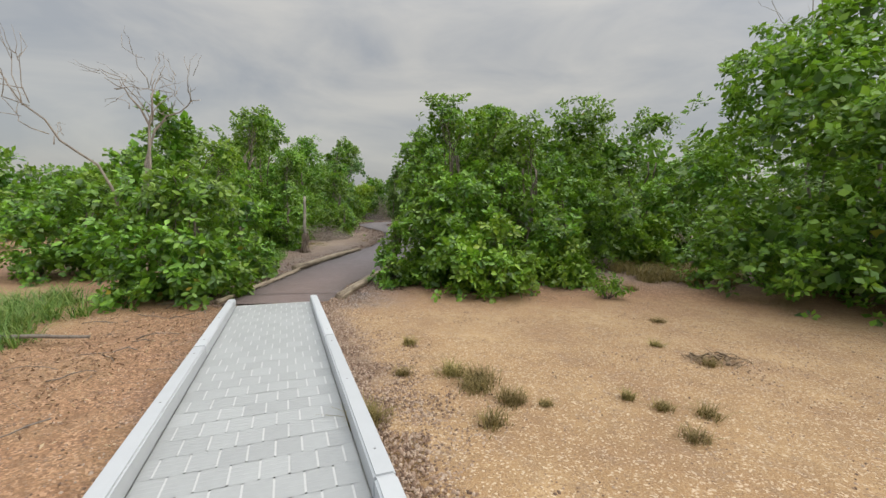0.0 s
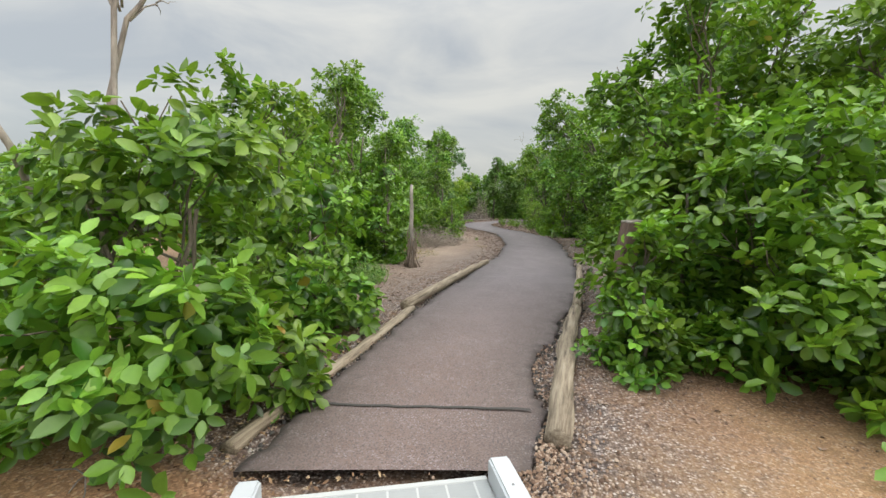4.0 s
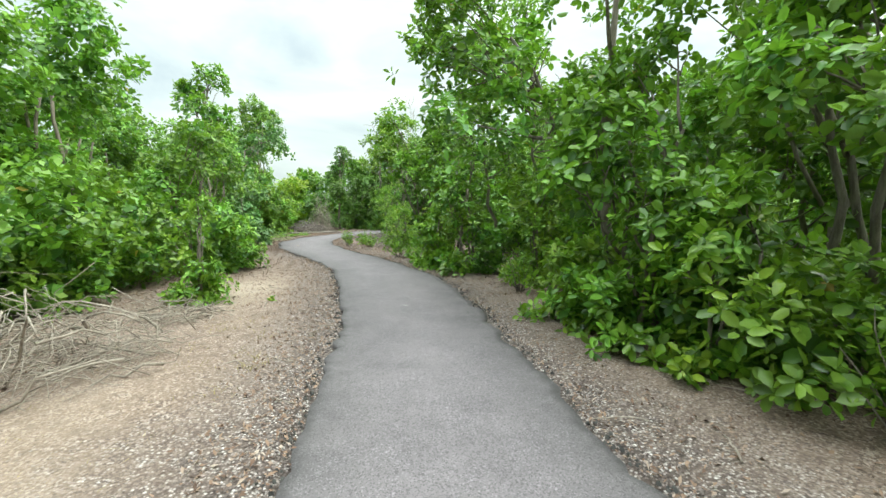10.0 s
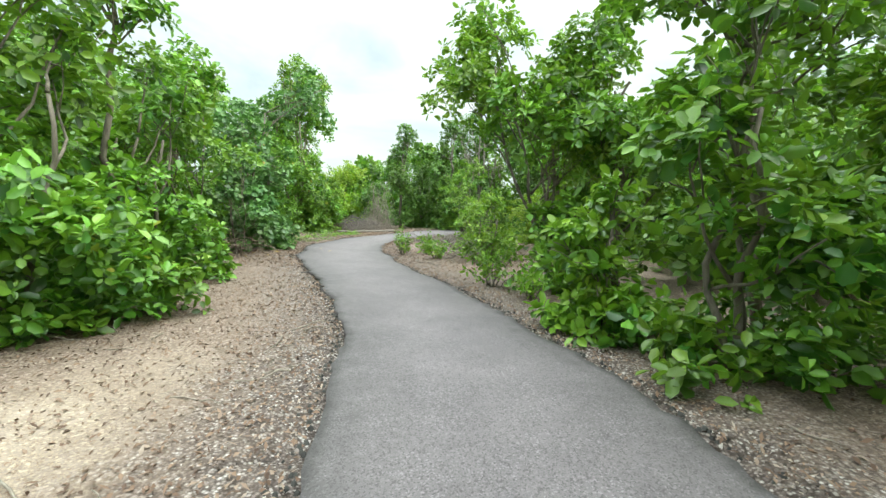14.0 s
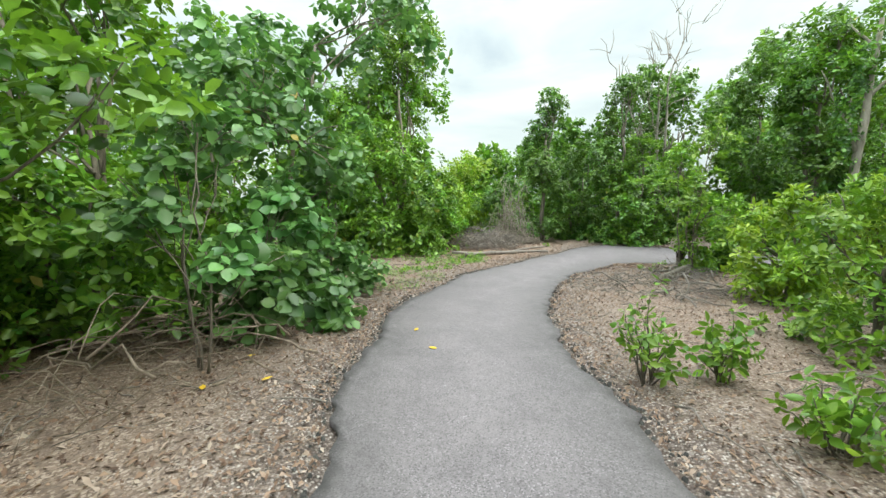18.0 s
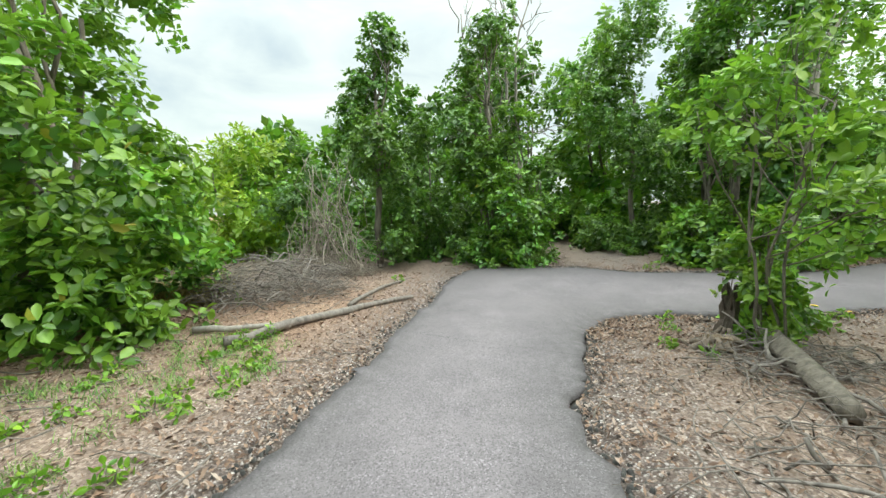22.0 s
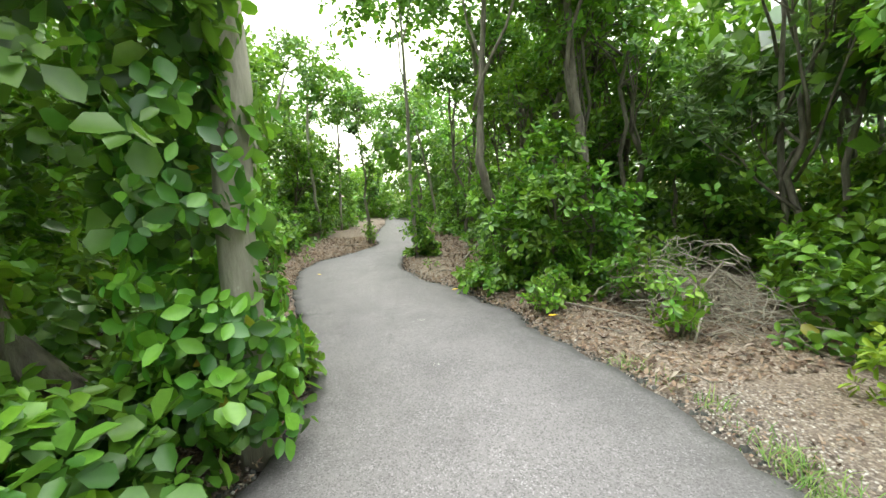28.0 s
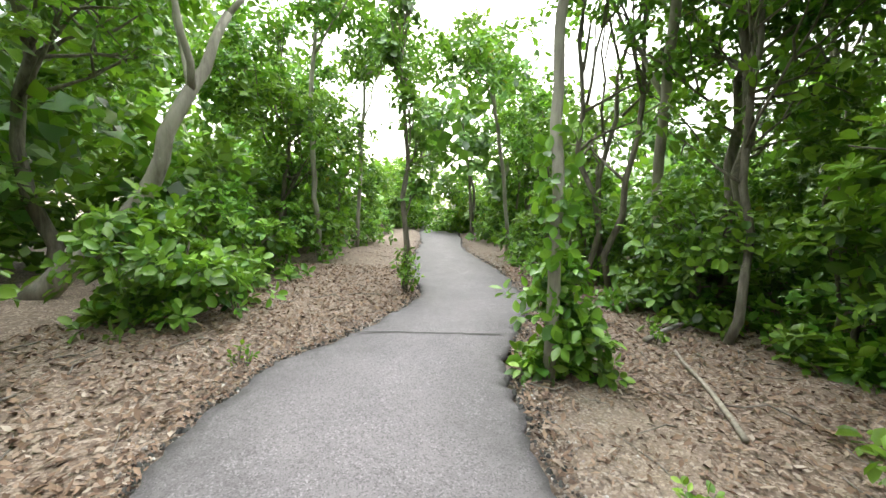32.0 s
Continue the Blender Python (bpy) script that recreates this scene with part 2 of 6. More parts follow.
def asphalt_material():
    m, nt, bsdf, out = material("worn_asphalt")
    speck = voro(nt, 120.0, "F1", "Color")
    speck_v = nt.nodes.new("ShaderNodeSeparateColor")
    nt.links.new(speck, speck_v.inputs[0])
    fine = noise_tex(nt, 130.0, 3.0, 0.8)
    mid = noise_tex(nt, 7.0, 5.0, 0.6)
    big = noise_tex(nt, 0.55, 3.0)
    base = ramp(nt, mid, [(0.25, (0.112, 0.096, 0.104)), (0.75, (0.174, 0.152, 0.161))])
    base = mix(nt, math_node(nt, "MULTIPLY", big, 0.55), base, (0.19, 0.164, 0.172))
    base = mix(nt, math_node(nt, "MULTIPLY_ADD", noise_tex(nt, 1.7, 5.0, 0.62), 3.2, -1.25, True), base, (0.092, 0.079, 0.086))
    grain = noise_tex(nt, 60.0, 3.0, 0.75)
    base = mix(nt, math_node(nt, "MULTIPLY_ADD", grain, 1.2, -0.5, True), base, (0.255, 0.225, 0.243))
    dust = math_node(nt, "MULTIPLY", attribute(nt, "dust"), math_node(nt, "MULTIPLY_ADD", mid, 0.7, 0.35, True), clamp=True)
    base = mix(nt, dust, base, (0.150, 0.085, 0.056))
    col = mix(nt, math_node(nt, "MULTIPLY_ADD", fine, 1.5, -0.55, True), base, (0.275, 0.242, 0.265))
    stone = math_node(nt, "GREATER_THAN", speck_v.outputs[0], 0.86)
    col = mix(nt, math_node(nt, "MULTIPLY", stone, math_node(nt, "MULTIPLY_ADD", noise_tex(nt, 3.0, 4.0, 0.6), 1.3, -0.36, True)), col, (0.41, 0.37, 0.40))
    pit = math_node(nt, "LESS_THAN", speck_v.outputs[1], 0.22)
    col = mix(nt, math_node(nt, "MULTIPLY", pit, 0.5), col, (0.045, 0.042, 0.042))
    edge = attribute(nt, "rim")
    edge_n = math_node(nt, "MULTIPLY", edge, math_node(nt, "MULTIPLY_ADD", mid, 1.4, -0.1, True), clamp=True)
    col = mix(nt, edge_n, col, (0.05, 0.046, 0.045))
    nt.links.new(col, bsdf.inputs["Base Color"])
    bsdf.inputs["Roughness"].default_value = 0.78
    h = math_node(nt, "ADD", math_node(nt, "MULTIPLY", fine, 0.7), speck_v.outputs[0])
    bump(nt, bsdf, h, 0.4, 0.004)
    return m


ASPHALT = asphalt_material()


def ground_material():
    m, nt, bsdf, out = material("sandy_soil_gravel_litter")
    a = noise_tex(nt, 0.9, 5.0, 0.6)
    b = noise_tex(nt, 26.0, 5.0, 0.7)
    c = noise_tex(nt, 6.0, 4.0, 0.6)
    sand = ramp(nt, a, [(0.25, (0.145, 0.070, 0.028)), (0.5, (0.25, 0.145, 0.062)), (0.75, (0.37, 0.245, 0.120))])
    sand = mix(nt, math_node(nt, "MULTIPLY_ADD", b, 1.1, -0.3, True), sand, (0.20, 0.105, 0.048))
    soil = ramp(nt, c, [(0.3, (0.070, 0.045, 0.035)), (0.55, (0.155, 0.104, 0.080)), (0.75, (0.27, 0.195, 0.155))])
    soil = mix(nt, math_node(nt, "MULTIPLY_ADD", b, 1.2, -0.35, True), soil, (0.30, 0.228, 0.182))
    chip = nt.nodes.new("ShaderNodeSeparateColor")
    nt.links.new(voro(nt, 62.0, "F1", "Color"), chip.inputs[0])
    flake = ramp(nt, chip.outputs[1], [(0.0, (0.055, 0.036, 0.028)), (0.35, (0.155, 0.105, 0.080)), (0.7, (0.31, 0.228, 0.180)), (1.0, (0.52, 0.43, 0.37))])
    soil = mix(nt, math_node(nt, "MULTIPLY_ADD", c, 2.2, -0.55, True), soil, flake)
    soil = mix(nt, math_node(nt, "MULTIPLY", attribute(nt, "ochre"), 0.75), soil, mix(nt, 1.0, soil, (1.35, 0.92, 0.55), "MULTIPLY"))
    cell = nt.nodes.new("ShaderNodeSeparateColor")
    nt.links.new(voro(nt, 58.0, "F1", "Color"), cell.inputs[0])
    dist = voro(nt, 58.0)
    gravel = ramp(nt, cell.outputs[0], [(0.0, (0.045, 0.033, 0.030)), (0.45, (0.17, 0.132, 0.120)), (0.8, (0.36, 0.305, 0.285)), (1.0, (0.70, 0.65, 0.62))])
    gravel = mix(nt, math_node(nt, "MULTIPLY_ADD", dist, 1.6, -0.35, True), gravel, (0.06, 0.044, 0.039))
    pale = ramp(nt, a, [(0.25, (0.165, 0.122, 0.100)), (0.5, (0.265, 0.208, 0.176)), (0.8, (0.385, 0.318, 0.275))])
    pale = mix(nt, math_node(nt, "MULTIPLY_ADD", b, 1.3, -0.4, True), pale, (0.17, 0.125, 0.10))
    sand = mix(nt, attribute(nt, "ochre"), pale, sand)
    mottle = noise_tex(nt, 4.5, 7.0, 0.7)
    sand = mix(nt, math_node(nt, "MULTIPLY_ADD", mottle, 2.4, -1.0, True), sand, mix(nt, 1.0, sand, (1.45, 1.5, 1.55), "MULTIPLY"))
    speck = nt.nodes.new("ShaderNodeSeparateColor")
    nt.links.new(voro(nt, 75.0, "F1", "Color"), speck.inputs[0])
    sand = mix(nt, math_node(nt, "MULTIPLY", math_node(nt, "GREATER_THAN", speck.outputs[2], 0.82), 0.5), sand, (0.13, 0.07, 0.04))
    sand = mix(nt, math_node(nt, "MULTIPLY", math_node(nt, "GREATER_THAN", speck.outputs[0], 0.90), 0.6), sand, (0.66, 0.55, 0.42))
    dirt = noise_tex(nt, 1.6, 6.0, 0.7)
    sand = mix(nt, math_node(nt, "MULTIPLY_ADD", dirt, 3.0, -1.75, True), sand, mix(nt, 1.0, sand, (0.55, 0.46, 0.42), "MULTIPLY"))
    grit = noise_tex(nt, 110.0, 2.0, 0.8)
    sand = mix(nt, math_node(nt, "MULTIPLY_ADD", grit, 2.4, -1.05, True), sand, (0.58, 0.45, 0.30))
    s_mask = math_node(nt, "ADD", attribute(nt, "sand"), math_node(nt, "MULTIPLY_ADD", a, 0.9, -0.62), clamp=True)
    g_mask = math_node(nt, "ADD", attribute(nt, "gravel"), math_node(nt, "MULTIPLY_ADD", c, 1.4, -0.75), clamp=True)
    col = mix(nt, s_mask, soil, sand)
    col = mix(nt, g_mask, col, gravel)
    nt.links.new(col, bsdf.inputs["Base Color"])
    bsdf.inputs["Roughness"].default_value = 0.92
    h = math_node(nt, "ADD", math_node(nt, "MULTIPLY", b, 0.5), math_node(nt, "MULTIPLY", math_node(nt, "SUBTRACT", 1.0, dist), g_mask))
    bump(nt, bsdf, h, 0.7, 0.016)
    return m


GROUND = ground_material()


def island_material(name, stops, rough=0.85):
    m, nt, bsdf, out = material(name)
    col = ramp(nt, island(nt), stops)
    col = mix(nt, math_node(nt, "MULTIPLY", noise_tex(nt, 30.0), 0.5), col, tuple(0.5 * v for v in stops[0][1]))
    nt.links.new(col, bsdf.inputs["Base Color"])
    bsdf.inputs["Roughness"].default_value = rough
    return m


STONES = island_material("gravel_stone", [(0.0, (0.07, 0.052, 0.047)), (0.45, (0.22, 0.175, 0.160)), (0.85, (0.44, 0.38, 0.355)), (1.0, (0.70, 0.65, 0.62))])
RED_LITTER = island_material("red_brown_litter", [(0.0, (0.11, 0.055, 0.03)), (0.45, (0.25, 0.145, 0.078)), (0.8, (0.43, 0.29, 0.165)), (1.0, (0.60, 0.47, 0.31))])
LITTER = island_material("dry_leaf_litter", [(0.0, (0.085, 0.050, 0.036)), (0.3, (0.21, 0.126, 0.086)), (0.7, (0.36, 0.238, 0.168)), (0.93, (0.42, 0.325, 0.265)), (1.0, (0.52, 0.43, 0.36))])
BROWN_STONES = island_material("brown_gravel_stone", [(0.0, (0.11, 0.065, 0.045)), (0.5, (0.30, 0.195, 0.135)), (1.0, (0.54, 0.43, 0.34))])
TAR = island_material("crumbled_tar", [(0.0, (0.03, 0.028, 0.027)), (1.0, (0.09, 0.085, 0.08))])


def plain_material(name, colour, rough, vary=0.25, scale=12.0, relief=0.0):
    m, nt, bsdf, out = material(name)
    n = noise_tex(nt, scale, 5.0, 0.65)
    col = mix(nt, math_node(nt, "MULTIPLY", n, vary * 2), colour, tuple(0.6 * v for v in colour))
    hue = nt.nodes.new("ShaderNodeHueSaturation")
    nt.links.new(col, hue.inputs["Color"])
    nt.links.new(math_node(nt, "MULTIPLY_ADD", object_random(nt), 0.14, 0.93), hue.inputs["Value"])
    nt.links.new(hue.outputs[0], bsdf.inputs["Base Color"])
    bsdf.inputs["Roughness"].default_value = rough
    if relief:
        bump(nt, bsdf, n, relief, 0.004)
    return m


DECK = plain_material("grey_composite_deck", (0.36, 0.38, 0.39), 0.6, 0.2, 9.0, 0.3)
DECK_LIP = plain_material("pale_deck_joint", (0.49, 0.505, 0.51), 0.55, 0.1)
KERB = plain_material("pale_grey_composite_kerb", (0.50, 0.53, 0.565), 0.5, 0.14, 6.0, 0.2)
STEEL = plain_material("dull_screw", (0.25, 0.25, 0.26), 0.5)
POST_WOOD = bark_material("brown_post_wood", (0.07, 0.045, 0.035), (0.23, 0.16, 0.13), 12.0)
YELLOW_LEAF = plain_material("yellow_fallen_leaf", (0.75, 0.48, 0.03), 0.6, 0.15)
PALE_MARK = plain_material("pale_dropping", (0.62, 0.60, 0.56), 0.9, 0.3, 40.0)

# ---- mesh helpers ----


def mesh_from(name, verts, faces, mat, smooth=False):
    me = bpy.data.meshes.new(name)
    me.from_pydata([tuple(v) for v in verts], [], [tuple(f) for f in faces])
    me.materials.append(mat)
    if smooth:
        me.polygons.foreach_set("use_smooth", [True] * len(me.polygons))
    me.update()
    return me


def quads_mesh(name, verts, quads, mat, smooth=False):
    """verts (n, 3) and quads (m, 4) as arrays."""
    me = bpy.data.meshes.new(name)
    me.vertices.add(len(verts))
    me.vertices.foreach_set("co", np.ascontiguousarray(verts, dtype=np.float32).ravel())
    m = len(quads)
    me.loops.add(m * 4)
    me.loops.foreach_set("vertex_index", np.ascontiguousarray(quads, dtype=np.int32).ravel())
    me.polygons.add(m)
    me.polygons.foreach_set("loop_start", np.arange(0, m * 4, 4, dtype=np.int32))
    me.polygons.foreach_set("loop_total", np.full(m, 4, dtype=np.int32))
    if smooth:
        me.polygons.foreach_set("use_smooth", np.ones(m, dtype=bool))
    me.materials.append(mat)
    me.update(calc_edges=True)
    return me


def child(name, me, parent, label=""):
    ob = new(name, me)
    ob.parent = parent
    if label:
        ob["label"] = label
    return ob


def part(name, bm, mat, parent, label=""):
    me = bpy.data.meshes.new(name)
    bm.to_mesh(me)
    bm.free()
    me.materials.append(mat)
    return child(name, me, parent, label)


def thing(name, x, y, z, label, category, group="", kind=""):
    ob = new(name)
    ob.empty_display_size = 0.2
    ob.location = (x, y, z)
    return tagged(ob, label, category, group, kind)


def unit(v):
    return v / np.maximum(np.linalg.norm(v, axis=-1, keepdims=True), 1e-9)


def tube_arrays(points, radii, sides=7, rough=0.0, rng=None, grooves=None):
    """A tapered tube along points, closed at its ends; returns verts and quads."""
    p = np.asarray(points, float)
    r = np.asarray(radii, float)
    tang = unit(np.gradient(p, axis=0))
    ref = np.where(np.abs(tang[:, 2:3]) > 0.85, np.array([[1.0, 0, 0]]), np.array([[0, 0, 1.0]]))
    u = unit(np.cross(tang, ref))
    for i in range(1, len(u)):
        w = u[i - 1] - tang[i] * np.dot(u[i - 1], tang[i])
        u[i] = w / max(np.linalg.norm(w), 1e-9)
    v = np.cross(tang, u)
    ang = np.linspace(0, 2 * np.pi, sides, endpoint=False)
    rr = r[:, None] * np.ones(sides)
    if rough and rng is not None:
        rr = rr * (1 + rough * rng.uniform(-1, 1, rr.shape))
    if grooves is not None:
        rr = rr * grooves[None, :]
    ring = p[:, None] + rr[..., None] * (np.cos(ang)[None, :, None] * u[:, None] + np.sin(ang)[None, :, None] * v[:, None])
    verts = ring.reshape(-1, 3)
    quads = []
    for i in range(len(p) - 1):
        for k in range(sides):
            a, b = i * sides + k, i * sides + (k + 1) % sides
            quads.append((a, b, b + sides, a + sides))
    n = len(verts)
    verts = np.vstack([verts, p[:1], p[-1:]])
    last = (len(p) - 1) * sides
    for k in range(0, sides):
        quads.append((n, (k + 1) % sides, k, n))
        quads.append((n + 1, last + k, last + (k + 1) % sides, n + 1))
    return verts, quads


def tubes_mesh(name, list_of, mat, smooth=True):
    """Joins several tubes; the end caps are triangles."""
    verts, faces, base = [], [], 0
    for v, q in list_of:
        verts.append(v)
        faces += [tuple(base + i for i in dict.fromkeys(f)) for f in q]
        base += len(v)
    return mesh_from(name, np.vstack(verts), faces, mat, smooth)


def curve_points(a, b, n, sag, rng, wobble=0.06):
    a, b = np.asarray(a, float), np.asarray(b, float)
    s = np.linspace(0, 1, n)[:, None]
    p = a + (b - a) * s
    length = np.linalg.norm(b - a)
    off = np.cumsum(rng.normal(0, wobble * length / n, (n, 3)), axis=0)
    off -= s * off[-1]
    p += off * 1.6
    p[:, 2] += sag * np.sin(np.pi * s[:, 0])
    return p


LEAF_CORNERS = (4, 6, 9)


def leaves_arrays(pos, axis, per, length, width, rng, spread=0.35, fold=0.16, droop=0.2, detail=1):
    """Whorls of ovate leaves at the shoot tips pos, pointing round axis; detail 0 to 2 sets the corners of a leaf."""
    n = len(pos)
    ref = np.where(np.abs(axis[:, 2:3]) > 0.9, np.array([[1.0, 0, 0]]), np.array([[0, 0, 1.0]]))
    u = unit(np.cross(axis, ref))
    v = np.cross(axis, u)
    k = np.arange(per)
    th = k[None] * 2.39996 + rng.uniform(0, 6.28, (n, 1)) + rng.normal(0, 0.2, (n, per))
    lift = np.clip(rng.normal(spread, 0.33, (n, per)) + (k[None] / per - 0.5) * 0.9, -0.7, 1.35)
    d = np.cos(lift)[..., None] * (np.cos(th)[..., None] * u[:, None] + np.sin(th)[..., None] * v[:, None]) + np.sin(lift)[..., None] * axis[:, None]
    d[..., 2] -= droop * rng.uniform(0, 1, (n, per))
    d = unit(d)
    nor = axis[:, None] + rng.normal(0, 0.40, (n, per, 3))
    nor = unit(nor - d * np.sum(nor * d, -1, keepdims=True))
    side = np.cross(d, nor)
    L = length * rng.uniform(0.5, 1.25, (n, per))[..., None]
    W = width * rng.uniform(0.75, 1.15, (n, per))[..., None] * L / length
    b = pos[:, None] + axis[:, None] * (k[None, :, None] / per * length * 0.6) + d * 0.15 * L
    mid = -fold * W * nor
    if detail == 2:
        pts = [b + mid * 0.5,
               b + d * 0.5 * L + mid * 1.3 - nor * 0.02 * L,
               b + d * L - nor * 0.20 * L,
               b + d * 0.22 * L - side * 0.33 * W,
               b + d * 0.50 * L - side * 0.50 * W - nor * 0.02 * L,
               b + d * 0.80 * L - side * 0.32 * W - nor * 0.10 * L,
               b + d * 0.22 * L + side * 0.33 * W,
               b + d * 0.50 * L + side * 0.50 * W - nor * 0.02 * L,
               b + d * 0.80 * L + side * 0.32 * W - nor * 0.10 * L]
        faces = ((0, 3, 4, 1), (1, 4, 5, 2), (0, 1, 7, 6), (1, 2, 8, 7))
    elif detail == 1:
        pts = [b + mid,
               b + d * 0.36 * L - side * 0.46 * W,
               b + d * 0.78 * L - side * 0.42 * W - nor * 0.05 * L,
               b + d * L + mid * 0.4 - nor * 0.17 * L,
               b + d * 0.78 * L + side * 0.42 * W - nor * 0.05 * L,
               b + d * 0.36 * L + side * 0.46 * W]
        faces = ((0, 1, 2, 3), (0, 3, 4, 5))
    else:
        pts = [b + mid, b + d * 0.55 * L - side * 0.52 * W, b + d * L - nor * 0.12 * L, b + d * 0.55 * L + side * 0.52 * W]
        faces = ((0, 1, 2, 3),)
    c = len(pts)
    verts = np.stack(pts, axis=2).reshape(-1, 3)
    o = (np.arange(n * per) * c)[:, None]
    return verts, np.concatenate([o + np.array(f) for f in faces], axis=0)


def young_lit_mesh(name, arrays, per, strength, mat, corners=6):
    """A leaf mesh whose youngest leaves, at the shoot's tip, carry a paler green that also stands in for sunlit tops.
    """
    verts, quads = arrays
    me = quads_mesh(name, verts, quads, mat, corners == 9)
    n = len(verts) // corners
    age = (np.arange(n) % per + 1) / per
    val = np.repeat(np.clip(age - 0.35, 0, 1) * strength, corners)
    me.attributes.new("young_lit", "FLOAT", "POINT").data.foreach_set("value", val.astype(np.float32))
    return me


def blob_shoots(c, r, n, rng, inner=0.55, low=-0.75, pad=0.17, per_pad=4):
    """Shoot tips gathered in small tiered sprays over the shell of a lumpy ellipsoid."""
    m = max(3, int(round(n / per_pad)))
    d = unit(rng.normal(0, 1, (int(m * 1.6) + 4, 3)))
    d = d[d[:, 2] > low][:m]
    ph = rng.uniform(0, 6.28, 6)
    lump = 1 + 0.20 * np.sin(3.1 * d[:, 0] + ph[0]) * np.sin(3.7 * d[:, 1] + ph[1]) + 0.16 * np.sin(6.3 * d[:, 2] + 5 * d[:, 0] + ph[2]) + 0.10 * np.sin(9 * d[:, 1] + 7 * d[:, 2] + ph[3])
    t = inner + (1 - inner) * rng.uniform(0, 1, len(d)) ** 0.6
    t = t * lump
    spray = rng.uniform(0, 1, len(d)) < 0.10
    t = np.where(spray, t * rng.uniform(1.05, 1.25, len(d)), t)
    centre = np.asarray(c) + d * t[:, None] * np.asarray(r)
    up = unit(d * 0.42 + np.array([0, 0, 0.9]) + rng.normal(0, 0.16, d.shape))
    k = len(d)
    off = rng.normal(0, 1, (k, per_pad, 3))
    off -= up[:, None] * np.sum(off * up[:, None], -1, keepdims=True)
    off *= pad * rng.uniform(0.75, 1.35, (k, 1, 1))
    off[:, 0] *= 0.15
    dip = np.sum(off * off, -1, keepdims=True) / (2.6 * pad)
    pos = centre[:, None] + off - up[:, None] * dip + rng.normal(0, 0.012, (k, per_pad, 3))
    axis = unit(up[:, None] * 0.9 + off / pad * 0.38 + rng.normal(0, 0.12, (k, per_pad, 3)))
    return pos.reshape(-1, 3), axis.reshape(-1, 3)


SPECIES = {
    # leaf length, width, leaves a shoot, material, bark, spread
    "broad": (0.132, 0.080, 8, LEAF, BARK, 0.30),
    "light": (0.128, 0.072, 8, LEAF_LIGHT, BARK, 0.35),
    "round": (0.155, 0.145, 5, LEAF_ROUND, BARK, 0.05),
    "vine": (0.100, 0.078, 7, LEAF_DARK, BARK, 0.0),
    "fine": (0.055, 0.020, 10, LEAF_FINE, BARK, 0.3),
    "feather": (0.085, 0.036, 10, LEAF_FEATHER, BARK, 0.35),
}
SHRUB_LABEL = {
    "broad": "dense green shrub with glossy oval leaves in whorls",
    "light": "bright yellow-green leafy shrub on thin stems",
    "round": "spreading shrub with large round matt leaves",
    "vine": "tall tree smothered in dark green creeper leaves",
    "fine": "grey-green shrub with very small leaves",
    "feather": "light green shrub with narrow feathery leaves",
}


def ground_z(x, y):
    """The height of the soil: a gentle rise towards the ramp, softly uneven."""
    s = min(max((5.2 - y) / 7.0, 0.0), 1.0)
    roll = 0.02 * math.sin(1.7 * x + 0.6 * y) * math.sin(1.3 * y - 0.4 * x) if abs(x) + abs(y) < 80 else 0.0
    return 0.30 * s * s * (3 - 2 * s) + roll


